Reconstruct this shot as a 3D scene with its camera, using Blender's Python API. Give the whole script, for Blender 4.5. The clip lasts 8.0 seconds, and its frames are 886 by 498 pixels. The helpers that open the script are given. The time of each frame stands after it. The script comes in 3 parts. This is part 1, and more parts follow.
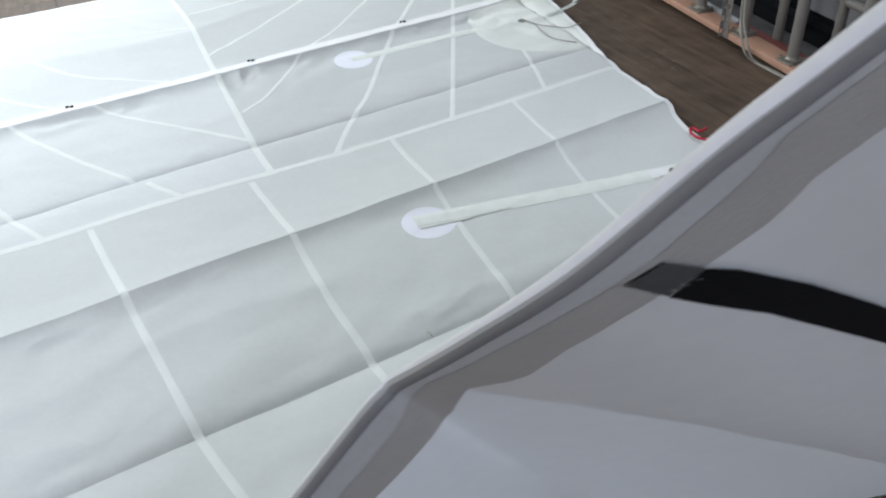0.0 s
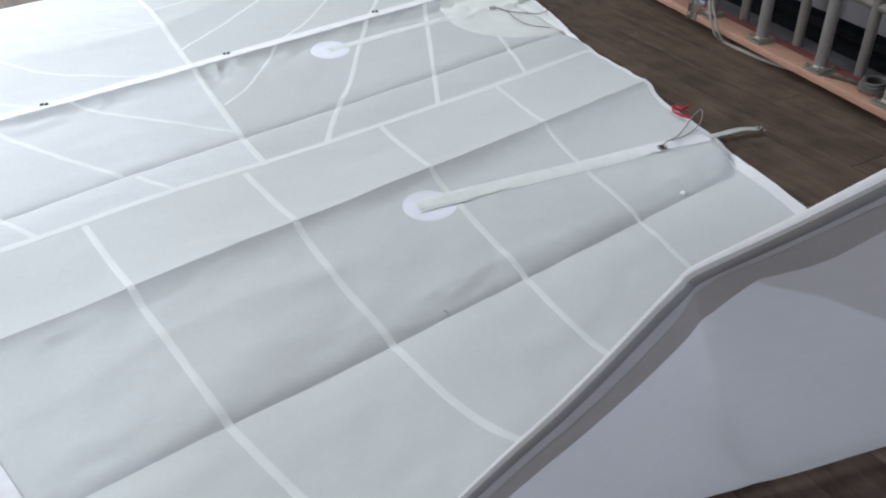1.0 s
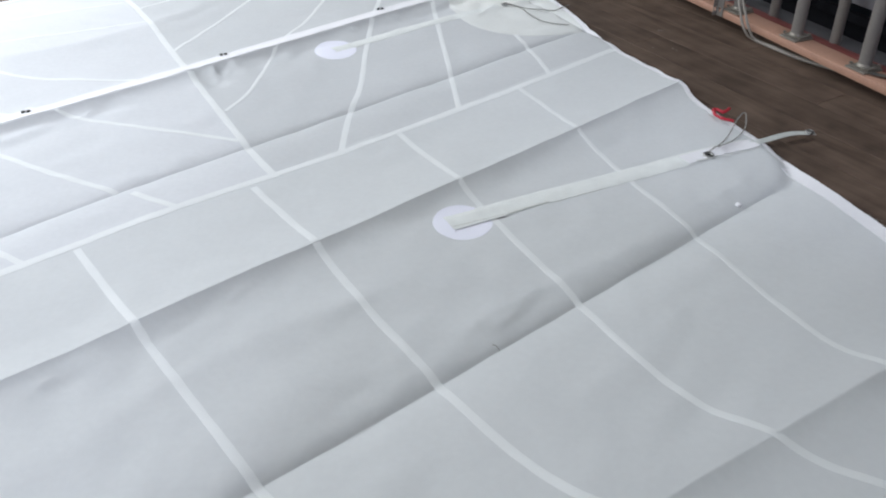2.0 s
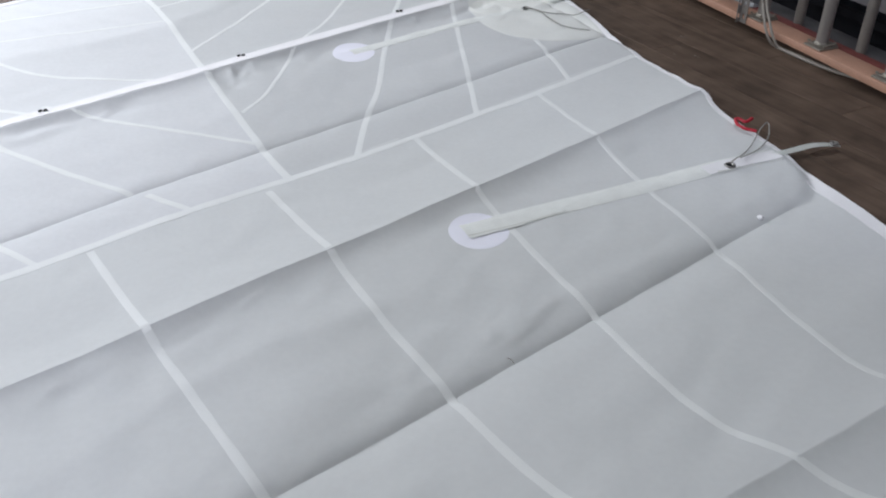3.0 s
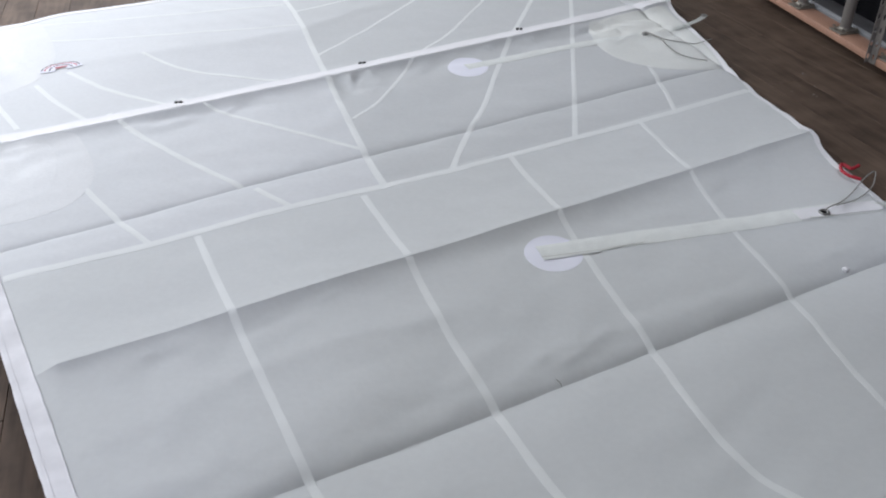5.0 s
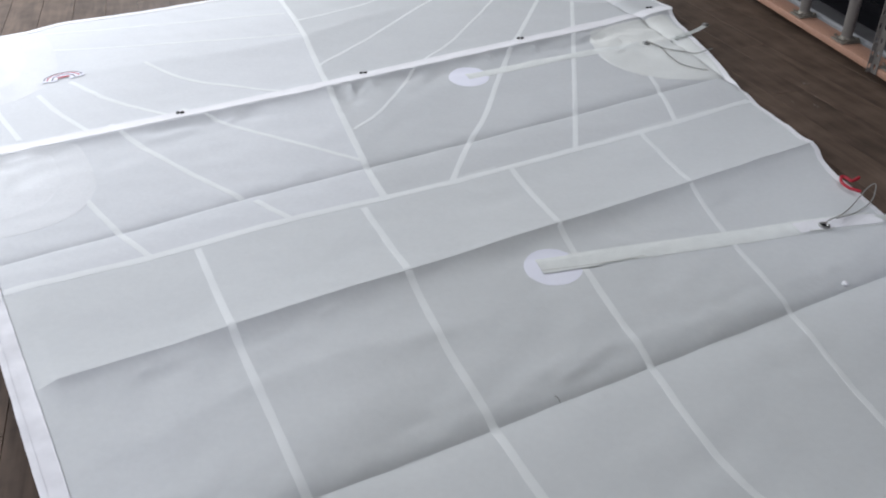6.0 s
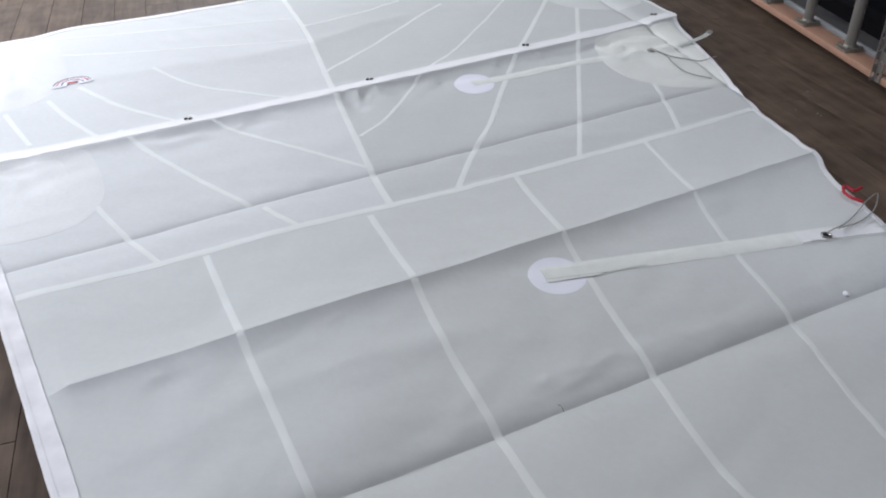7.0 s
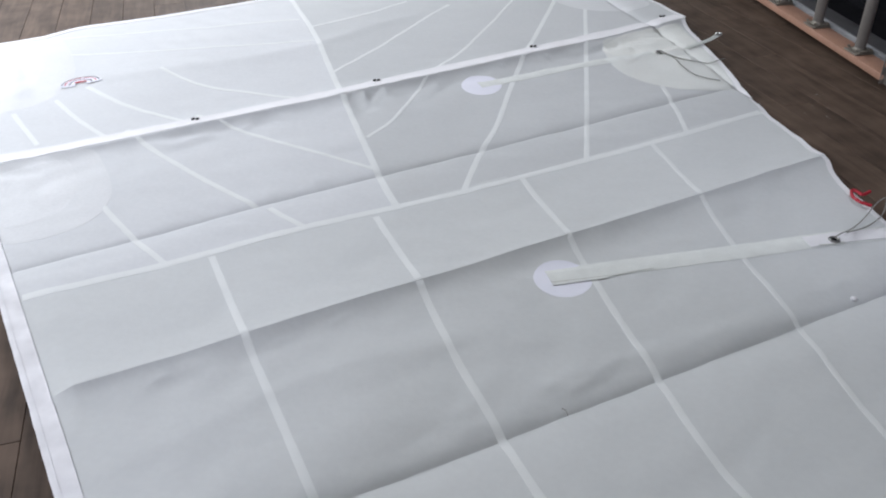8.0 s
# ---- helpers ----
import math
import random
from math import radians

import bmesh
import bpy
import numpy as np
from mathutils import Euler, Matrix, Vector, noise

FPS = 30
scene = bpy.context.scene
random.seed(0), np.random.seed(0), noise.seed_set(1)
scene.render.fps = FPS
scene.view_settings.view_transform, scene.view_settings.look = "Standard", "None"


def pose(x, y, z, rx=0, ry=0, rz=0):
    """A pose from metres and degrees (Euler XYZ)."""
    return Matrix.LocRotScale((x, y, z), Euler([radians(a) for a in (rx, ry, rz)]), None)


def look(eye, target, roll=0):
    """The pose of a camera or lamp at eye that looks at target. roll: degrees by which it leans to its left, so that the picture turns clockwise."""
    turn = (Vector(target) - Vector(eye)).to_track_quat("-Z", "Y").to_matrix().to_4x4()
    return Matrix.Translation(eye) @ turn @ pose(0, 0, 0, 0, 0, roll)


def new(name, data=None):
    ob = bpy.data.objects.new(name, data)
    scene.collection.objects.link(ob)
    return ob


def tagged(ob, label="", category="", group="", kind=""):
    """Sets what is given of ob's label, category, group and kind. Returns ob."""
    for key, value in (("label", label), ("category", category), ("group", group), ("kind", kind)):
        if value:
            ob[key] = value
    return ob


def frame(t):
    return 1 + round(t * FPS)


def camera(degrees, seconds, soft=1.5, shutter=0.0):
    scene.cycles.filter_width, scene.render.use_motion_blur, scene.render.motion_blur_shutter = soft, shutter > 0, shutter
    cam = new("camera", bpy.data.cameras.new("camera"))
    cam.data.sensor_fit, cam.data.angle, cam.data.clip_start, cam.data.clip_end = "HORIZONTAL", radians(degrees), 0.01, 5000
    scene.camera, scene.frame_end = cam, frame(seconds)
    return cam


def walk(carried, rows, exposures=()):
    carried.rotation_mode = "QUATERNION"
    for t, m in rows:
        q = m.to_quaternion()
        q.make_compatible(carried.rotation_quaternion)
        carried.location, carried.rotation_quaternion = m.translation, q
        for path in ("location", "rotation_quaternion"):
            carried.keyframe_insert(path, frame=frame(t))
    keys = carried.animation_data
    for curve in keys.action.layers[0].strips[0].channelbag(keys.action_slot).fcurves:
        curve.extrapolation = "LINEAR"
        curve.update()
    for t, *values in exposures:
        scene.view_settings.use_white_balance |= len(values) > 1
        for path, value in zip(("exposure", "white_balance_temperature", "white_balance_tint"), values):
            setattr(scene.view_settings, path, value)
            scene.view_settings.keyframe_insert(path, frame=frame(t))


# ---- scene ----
cam = camera(56.1, 8.0, soft=2.0, shutter=0.4)
PATH = [
    (0, (-0.073, 0.113, 1.272), (-0.051, 1.769, 0.151), -1.6),
    (0.5, (-0.165, 0.087, 1.268), (-0.067, 1.737, 0.142), -1.5),
    (1, (-0.235, 0.086, 1.249), (-0.085, 1.73, 0.12), -1.4),
    (1.5, (-0.3, 0.198, 1.212), (-0.107, 1.837, 0.083), -1.2),
    (2, (-0.36, 0.326, 1.169), (-0.157, 1.962, 0.037), -1.0),
    (2.2, (-0.376, 0.361, 1.157), (-0.177, 1.995, 0.021), -1.0),
    (3.3, (-0.332, 0.362, 1.177), (-0.203, 2.007, 0.047), -0.3),
    (3.5, (-0.309, 0.357, 1.176), (-0.222, 2.007, 0.048), 0.0),
    (4, (-0.271, 0.323, 1.197), (-0.323, 1.975, 0.071), -0.1),
    (4.5, (-0.241, 0.291, 1.232), (-0.363, 1.941, 0.107), -0.5),
    (6, (-0.214, 0.312, 1.278), (-0.362, 1.963, 0.158), -0.9),
    (6.5, (-0.218, 0.302, 1.307), (-0.368, 1.953, 0.188), -0.8),
    (7, (-0.217, 0.303, 1.311), (-0.374, 1.953, 0.191), -0.8),
    (7.5, (-0.214, 0.303, 1.312), (-0.377, 1.953, 0.193), -0.8),
    (8, (-0.212, 0.31, 1.314), (-0.387, 1.958, 0.194), -0.8),
]
EXPOSURES = ((0.0, 0.53, 6480, 5), (0.5, 0.56, 6440, 6), (1.0, 0.48, 6440, 8), (1.5, 0.52, 6460, 9), (2.0, 0.49, 6480, 10), (2.2, 0.29, 6530, 10), (3.3, 0.30, 6530, 12), (3.5, 0.29, 6530, 12), (4.0, 0.17, 6530, 12), (4.5, 0.15, 6530, 12), (6.0, 0.20, 6530, 12), (8.0, 0.20, 6530, 12))
walk(cam, [(t, look(eye, target, roll)) for t, eye, target, roll in PATH], EXPOSURES)

# ---- light ----
world = bpy.data.worlds.new("world")
scene.world = world
world.use_nodes = True
world.node_tree.nodes["Background"].inputs[0].default_value = (0.02, 0.022, 0.03, 1)
world.node_tree.nodes["Background"].inputs[1].default_value = 1.0

CEILING = 2.75
FLOOR = -0.020


def area_lamp(name, m, sx, sy, watts, colour):
    data = bpy.data.lights.new(name, "AREA")
    data.shape, data.size, data.size_y, data.energy, data.color = "RECTANGLE", sx, sy, watts, colour
    ob = new(name, data)
    ob.matrix_world = m
    return ob


# assumed fluorescent ceiling fittings, none in view: x, y, watts, colour
COOL, BLUISH_FILL = (0.895, 0.955, 1.03), (0.83, 0.89, 1.17)
FITTINGS = ((-4.9, 6.4, 152, COOL), (-2.9, 8.0, 210, COOL), (-4.9, 2.3, 212, COOL), (-4.9, -2.6, 34, COOL),
            # the (0.8, 2.6) and bluish ones are fills added to brighten the sail
            (0.8, 8.0, 60, COOL), (0.8, 2.6, 13, COOL), (0.8, -2.6, 74, BLUISH_FILL))
for x, y, watts, colour in FITTINGS:
    area_lamp("assumed_lamp", pose(x, y, CEILING - 0.10), 1.2, 0.6, watts, colour)


# ---- materials ----
def material(name, colour, rough=0.6, metal=0.0, spots=0.06, scale=14.0, grain=220.0, bump=0.15, depth=0.001,
             translucent=0.0, sheen=0.0, per_object=0.0, specular=0.5):
    m = bpy.data.materials.new(name)
    m.use_nodes = True
    nt = m.node_tree
    n, l = nt.nodes, nt.links
    b = n["Principled BSDF"]
    b.inputs["Roughness"].default_value = rough
    b.inputs["Metallic"].default_value = metal
    b.inputs["Specular IOR Level"].default_value = specular
    if sheen:
        b.inputs["Sheen Weight"].default_value = sheen
    co = n.new("ShaderNodeTexCoord")
    big = n.new("ShaderNodeTexNoise")
    big.inputs["Scale"].default_value, big.inputs["Detail"].default_value = scale, 5
    fine = n.new("ShaderNodeTexNoise")
    fine.inputs["Scale"].default_value, fine.inputs["Detail"].default_value = grain, 3
    l.new(co.outputs["Object"], big.inputs["Vector"])
    l.new(co.outputs["Object"], fine.inputs["Vector"])
    mix = n.new("ShaderNodeMath")
    mix.operation = "MULTIPLY_ADD"
    l.new(big.outputs["Fac"], mix.inputs[0])
    mix.inputs[1].default_value = 0.7
    l.new(fine.outputs["Fac"], mix.inputs[2])
    ramp = n.new("ShaderNodeMapRange")
    ramp.inputs["From Min"].default_value, ramp.inputs["From Max"].default_value = 0.5, 1.2
    ramp.inputs["To Min"].default_value, ramp.inputs["To Max"].default_value = 1 - spots, 1 + spots
    l.new(mix.outputs[0], ramp.inputs["Value"])
    value = ramp.outputs[0]
    if per_object:
        info = n.new("ShaderNodeObjectInfo")
        each = n.new("ShaderNodeMapRange")
        each.inputs["To Min"].default_value, each.inputs["To Max"].default_value = 1 - per_object, 1 + per_object
        l.new(info.outputs["Random"], each.inputs["Value"])
        both = n.new("ShaderNodeMath")
        both.operation = "MULTIPLY"
        l.new(value, both.inputs[0])
        l.new(each.outputs[0], both.inputs[1])
        value = both.outputs[0]
    tint = n.new("ShaderNodeVectorMath")
    tint.operation = "SCALE"
    tint.inputs[0].default_value = colour
    l.new(value, tint.inputs["Scale"])
    l.new(tint.outputs[0], b.inputs["Base Color"])
    bmp = n.new("ShaderNodeBump")
    bmp.inputs["Strength"].default_value, bmp.inputs["Distance"].default_value = bump, depth
    l.new(mix.outputs[0], bmp.inputs["Height"])
    l.new(bmp.outputs[0], b.inputs["Normal"])
    if translucent:
        out = n["Material Output"]
        tr = n.new("ShaderNodeBsdfTranslucent")
        l.new(tint.outputs[0], tr.inputs["Color"])
        ms = n.new("ShaderNodeMixShader")
        ms.inputs[0].default_value = translucent
        l.new(b.outputs[0], ms.inputs[1])
        l.new(tr.outputs[0], ms.inputs[2])
        l.new(ms.outputs[0], out.inputs["Surface"])
    return m


def plank_material():
    m = bpy.data.materials.new("vinyl_oak")
    m.use_nodes = True
    nt = m.node_tree
    n, l = nt.nodes, nt.links
    b = n["Principled BSDF"]
    co = n.new("ShaderNodeTexCoord")
    info = n.new("ShaderNodeObjectInfo")
    shift = n.new("ShaderNodeVectorMath")
    shift.operation = "MULTIPLY_ADD"
    l.new(info.outputs["Random"], shift.inputs[0])
    shift.inputs[1].default_value = (37.0, 91.0, 13.0)
    l.new(co.outputs["Object"], shift.inputs[2])
    stretch = n.new("ShaderNodeVectorMath")
    stretch.operation = "MULTIPLY"
    stretch.inputs[1].default_value = (16.0, 1.6, 1.0)
    l.new(shift.outputs[0], stretch.inputs[0])
    grain = n.new("ShaderNodeTexNoise")
    grain.inputs["Scale"].default_value, grain.inputs["Detail"].default_value = 1.6, 8
    grain.inputs["Distortion"].default_value = 0.6
    l.new(stretch.outputs[0], grain.inputs["Vector"])
    blotch = n.new("ShaderNodeTexNoise")
    blotch.inputs["Scale"].default_value, blotch.inputs["Detail"].default_value = 9.0, 6
    l.new(shift.outputs[0], blotch.inputs["Vector"])
    add = n.new("ShaderNodeMath")
    add.operation = "MULTIPLY_ADD"
    l.new(blotch.outputs["Fac"], add.inputs[0])
    add.inputs[1].default_value = 0.98
    l.new(grain.outputs["Fac"], add.inputs[2])
    long = n.new("ShaderNodeVectorMath")
    long.operation = "MULTIPLY"
    long.inputs[1].default_value = (150.0, 7.0, 1.0)
    l.new(shift.outputs[0], long.inputs[0])
    fine = n.new("ShaderNodeTexNoise")
    fine.inputs["Scale"].default_value, fine.inputs["Detail"].default_value = 1.0, 4
    l.new(long.outputs[0], fine.inputs["Vector"])
    lines = n.new("ShaderNodeMath")
    lines.operation = "MULTIPLY_ADD"
    l.new(fine.outputs["Fac"], lines.inputs[0])
    lines.inputs[1].default_value = 0.25
    l.new(add.outputs[0], lines.inputs[2])
    each = n.new("ShaderNodeMath")
    each.operation = "MULTIPLY_ADD"
    l.new(info.outputs["Random"], each.inputs[0])
    each.inputs[1].default_value = 0.14
    l.new(lines.outputs[0], each.inputs[2])
    ramp = n.new("ShaderNodeValToRGB")
    e = ramp.color_ramp.elements
    e[0].position, e[0].color = 0.0, (0.055, 0.0385, 0.029, 1)
    e[1].position, e[1].color = 1.0, (0.144, 0.101, 0.075, 1)
    spread = n.new("ShaderNodeMapRange")
    spread.inputs["From Min"].default_value, spread.inputs["From Max"].default_value = 0.84, 1.52
    l.new(each.outputs[0], spread.inputs["Value"])
    l.new(spread.outputs["Result"], ramp.inputs[0])
    l.new(ramp.outputs[0], b.inputs["Base Color"])
    b.inputs["Roughness"].default_value = 0.62
    b.inputs["Specular IOR Level"].default_value = 0.14
    bmp = n.new("ShaderNodeBump")
    bmp.inputs["Strength"].default_value, bmp.inputs["Distance"].default_value = 0.25, 0.001
    l.new(grain.outputs["Fac"], bmp.inputs["Height"])
    l.new(bmp.outputs[0], b.inputs["Normal"])
    return m


CLOTH = material("sailcloth", (0.715, 0.738, 0.738), 0.75, spots=0.025, scale=3.0, grain=60, bump=0.2, depth=0.002, translucent=0.14, specular=0.06)
CLOTH_FILM = material("shiny_sailcloth", (0.735, 0.755, 0.77), 0.7, spots=0.03, scale=3.0, grain=60, bump=0.2, depth=0.002, translucent=0.12, specular=0.08)
CLOTH_GREY = material("greyer_sailcloth", (0.665, 0.685, 0.69), 0.75, spots=0.03, scale=3.0, grain=60, bump=0.2, depth=0.002, translucent=0.14, specular=0.06)
CLOTH_UPPER = material("doubled_sailcloth", (0.685, 0.685, 0.645), 0.75, spots=0.03, scale=3.0, grain=60, bump=0.2, depth=0.002, translucent=0.05, specular=0.06)
SEAM = material("seam_tape", (0.835, 0.858, 0.852), 0.55, spots=0.03, scale=20, grain=300, translucent=0.12, specular=0.06)
PATCH = material("patch_cloth", (0.765, 0.78, 0.79), 0.5, spots=0.04, scale=8, grain=120, translucent=0.13, specular=0.06)
PATCH_TOP = material("upper_white_patch_cloth", (0.785, 0.80, 0.81), 0.5, spots=0.05, scale=6, grain=100, translucent=0.13, specular=0.06)
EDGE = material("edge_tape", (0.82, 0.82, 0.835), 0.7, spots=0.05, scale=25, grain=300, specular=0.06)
# shade of the white rolled hem as colour: dark underside, greyer middle
HEM_SHADE = material("hem_shade_cloth", (0.21, 0.205, 0.20), 0.7, spots=0.06, scale=30, grain=400, bump=0.3, specular=0.2)
HEM_MIDSHADE = material("hem_midshade_cloth", (0.42, 0.415, 0.405), 0.7, spots=0.06, scale=30, grain=400, bump=0.3, specular=0.2)
HEMTAPE = material("taupe_hem_tape", (0.41, 0.395, 0.355), 0.7, spots=0.08, scale=40, grain=500, bump=0.3)
# white hem cloth with its shade put into a greyer colour
HEMCLOTH = material("shaded_hem_cloth", (0.50, 0.50, 0.475), 0.7, spots=0.06, scale=30, grain=300, bump=0.2)
STRAPEND = material("covered_strap", (0.15, 0.147, 0.14), 0.7, spots=0.15, scale=40, grain=500)
CLEW = material("creamy_patch_cloth", (0.72, 0.737, 0.712), 0.8, spots=0.04, scale=9, grain=140, bump=0.3, specular=0.06)
CLEW_TOP = material("upper_patch_cloth", (0.775, 0.79, 0.755), 0.8, spots=0.05, scale=12, grain=140, bump=0.3, specular=0.06)
DISC = material("white_disc", (0.84, 0.85, 0.93), 0.7, spots=0.01, specular=0.05)
CREAM = material("cream_webbing", (0.755, 0.78, 0.755), 0.85, spots=0.10, scale=24, grain=500, bump=0.4, specular=0.06)
BLACK = material("black_print", (0.012, 0.012, 0.013), 0.5, specular=0.05)
GREYMARK = material("grey_print", (0.07, 0.06, 0.075), 0.5, specular=0.05)
REDMARK = material("red_print", (0.5, 0.05, 0.06), 0.5, specular=0.05)
STEEL = material("eyelet_steel", (0.32, 0.32, 0.31), 0.35, metal=0.9, spots=0.2)
CORD = material("grey_cord", (0.27, 0.265, 0.245), 0.8, spots=0.25, scale=120, grain=800, bump=0.6)
RED = material("red_cord", (0.40, 0.012, 0.028), 0.6, spots=0.1)
WEBBING = material("black_webbing", (0.006, 0.006, 0.008), 0.75, spots=0.2, scale=60, grain=700, bump=0.5)
VINYL = plank_material()
JOINT = material("floor_joint", (0.03, 0.022, 0.018), 0.8, spots=0.2)
SALMON = material("salmon_painted_timber", (0.40, 0.225, 0.155), 0.6, spots=0.14, scale=9, grain=120, bump=0.3)
PIPE = material("grey_painted_pipe", (0.18, 0.165, 0.15), 0.45, spots=0.12, scale=20, grain=200)
PLATE = material("worn_steel_plate", (0.25, 0.23, 0.195), 0.45, metal=0.5, spots=0.25, scale=30)
REDPAINT = material("red_oxide_paint", (0.17, 0.042, 0.036), 0.6, spots=0.2, scale=14)
GREYSILL = material("grey_sill", (0.075, 0.073, 0.076), 0.6, spots=0.15, scale=10)
PALE = material("pale_grey_panel", (0.145, 0.138, 0.148), 0.55, spots=0.05)
ALU = material("aluminium", (0.36, 0.37, 0.38), 0.55, metal=0.15, spots=0.08)
DARKGLASS = material("night_glass", (0.006, 0.007, 0.009), 0.35, spots=0.0, specular=0.05)
GAP_BLACK = material("gap_black_filler", (0.012, 0.012, 0.014), 0.9, spots=0.2, specular=0.02)
WHITECORD = material("white_cable", (0.28, 0.255, 0.22), 0.55, spots=0.1)
WALLPAINT = material("wall_paint", (0.72, 0.71, 0.69), 0.85, spots=0.03, scale=3)
CEILPAINT = material("ceiling_paint", (0.78, 0.78, 0.77), 0.9, spots=0.02, scale=3)
FITTING = material("white_enamel", (0.8, 0.8, 0.8), 0.35, spots=0.02)
LUFF = material("stained_edge_tape", (0.80, 0.80, 0.82), 0.7, spots=0.16, scale=5, grain=13, specular=0.06)
PENCIL = material("faint_grey_line", (0.60, 0.61, 0.57), 0.8, spots=0.2, scale=60)
GREYWEB = material("grey_webbing", (0.20, 0.19, 0.17), 0.85, spots=0.2, scale=50, grain=600, bump=0.4)
ROPE = material("dark_rope", (0.095, 0.09, 0.084), 0.9, spots=0.3, scale=90, grain=500, bump=0.6)
CHALK = material("paint_specks", (0.24, 0.22, 0.20), 0.9, spots=0.2)


# ---- mesh helpers ----
def part(name, bm, mat, parent=None, label="", smooth=True):
    me = bpy.data.meshes.new(name)
    bm.normal_update()
    bm.to_mesh(me)
    bm.free()
    for p in me.polygons:
        p.use_smooth = smooth
    me.set_sharp_from_angle(angle=0.7)
    for one in (mat if isinstance(mat, tuple) else (mat,)):
        me.materials.append(one)
    ob = new(name, me)
    if parent is not None:
        ob.parent = parent
    if label:
        ob["label"] = label
    return ob


def base(name, x=0.0, y=0.0, z=0.0):
    ob = new(name)
    ob.empty_display_size = 0.05
    ob.location = (x, y, z)
    return ob


def box(bm, m, sx, sy, sz, bevel=0.0):
    made = bmesh.ops.create_cube(bm, size=1.0, matrix=m @ Matrix.Diagonal((sx, sy, sz, 1)))
    if bevel:
        edges = {e for v in made["verts"] for e in v.link_edges}
        bmesh.ops.bevel(bm, geom=list(edges), offset=bevel, segments=2, affect="EDGES", profile=0.5)
    return bm


def rod(bm, p, q, r, sides=14, r2=None):
    p, q = Vector(p), Vector(q)
    m = Matrix.Translation((p + q) / 2) @ (q - p).to_track_quat("Z", "Y").to_matrix().to_4x4()
    bmesh.ops.create_cone(bm, cap_ends=True, segments=sides, radius1=r, radius2=r if r2 is None else r2,
                          depth=(q - p).length, matrix=m)
    return bm


def smooth_line(points, step):
    """A Catmull-Rom curve through the points, sampled about every step metres."""
    pts = [Vector(p) for p in points]
    ext = [2 * pts[0] - pts[1], *pts, 2 * pts[-1] - pts[-2]]
    out = []
    for a, b, c, d in zip(ext, ext[1:], ext[2:], ext[3:]):
        n = max(2, int((c - b).length / step))
        for i in range(n):
            t = i / n
            out.append(0.5 * (2 * b + (c - a) * t + (2 * a - 5 * b + 4 * c - d) * t * t + (3 * b - a - 3 * c + d) * t ** 3))
    out.append(pts[-1])
    return out


def tube(bm, line, r, sides=8, taper=None):
    """A round cord along a line."""
    rings = []
    for i, p in enumerate(line):
        d = (line[min(i + 1, len(line) - 1)] - line[max(i - 1, 0)]).normalized()
        a = d.cross(Vector((0.13, 0.31, 0.94))).normalized()
        b = d.cross(a)
        w = r * taper(i / (len(line) - 1)) if taper else r
        rings.append([bm.verts.new(p + w * (math.cos(k * math.tau / sides) * a + math.sin(k * math.tau / sides) * b)) for k in range(sides)])
    for one, two in zip(rings, rings[1:]):
        for k in range(sides):
            bm.faces.new((one[k], one[(k + 1) % sides], two[(k + 1) % sides], two[k]))
    bm.faces.new(rings[0][::-1])
    bm.faces.new(rings[-1])
    bmesh.ops.recalc_face_normals(bm, faces=bm.faces)
    return bm


# ---- the sail's lie on the floor: u along its creases, v across them ----
AU, AV = Vector((0.836, 0.549)), Vector((-0.549, 0.836))


def to_uv(x, y):
    return 0.836 * x + 0.549 * y, -0.549 * x + 0.836 * y


def to_xy(u, v):
    return 0.836 * u - 0.549 * v, 0.549 * u + 0.836 * v


def near_edge(u):
    return 0.70 - max(0.0, u - 0.8) * 0.40


def crease_d(u):
    return 0.942 - 0.163 * (u - 0.67)


def crease_c(u):
    return 1.43 - 0.035 * (u - 0.30) + 4.0 * max(0.0, u - 1.88) ** 2


def crease_b(u):
    return 1.991 - 0.012 * (u + 0.17) - 0.013 * max(0.0, math.sin(math.pi * (u + 0.2) / 2.4))


def crease_a(u):
    return 2.576 + 0.008 * math.sin(u * 2.2)


def band_low(u):
    return 3.190 + 0.018 * (u - 1.2) ** 2


def far_edge(u):
    return float(np.interp(u, (-0.30, 0.045, 0.13, 0.25, 0.42, 0.65, 3.0), (4.530, 4.518, 4.540, 4.578, 4.570, 4.550, 4.570)))


def soft_fold(u):
    """A low fold across the far panels."""
    return float(np.interp(u, (-0.2, 0.2, 0.55, 0.82, 1.13, 1.32, 1.51, 2.6), (3.87, 3.852, 3.826, 3.775, 3.778, 3.845, 3.90, 4.22)))


def faint_fold(u):
    """A faint fold between two of the sharper creases."""
    return float(np.interp(u, (-0.15, 0.02, 0.32, 0.48, 0.66, 2.0), (1.710, 1.722, 1.785, 1.770, 1.730, 1.62)))


CURVES = (near_edge, crease_d, crease_c, crease_b, crease_a, band_low, far_edge)
RIGHT_V = (0.40, 0.90, 1.05, 1.25, 1.40, 1.55, 1.65, 1.80, 1.89, 1.943, 2.00, 2.13, 2.29, 2.52, 2.94, 3.235, 3.285, 3.60, 4.60)
RIGHT_U = (1.50, 1.764, 1.852, 1.943, 2.007, 2.074, 2.106, 2.150, 2.192, 2.228, 2.232, 2.285, 2.329, 2.44, 2.615, 2.745, 2.782, 2.835, 2.92)


def left_u(v):
    return -0.243 - (v - 2.385) * 0.0726


def right_u(v):
    return float(np.interp(v, RIGHT_V, RIGHT_U))


# pinched nicks: u, v, direction, half length, height
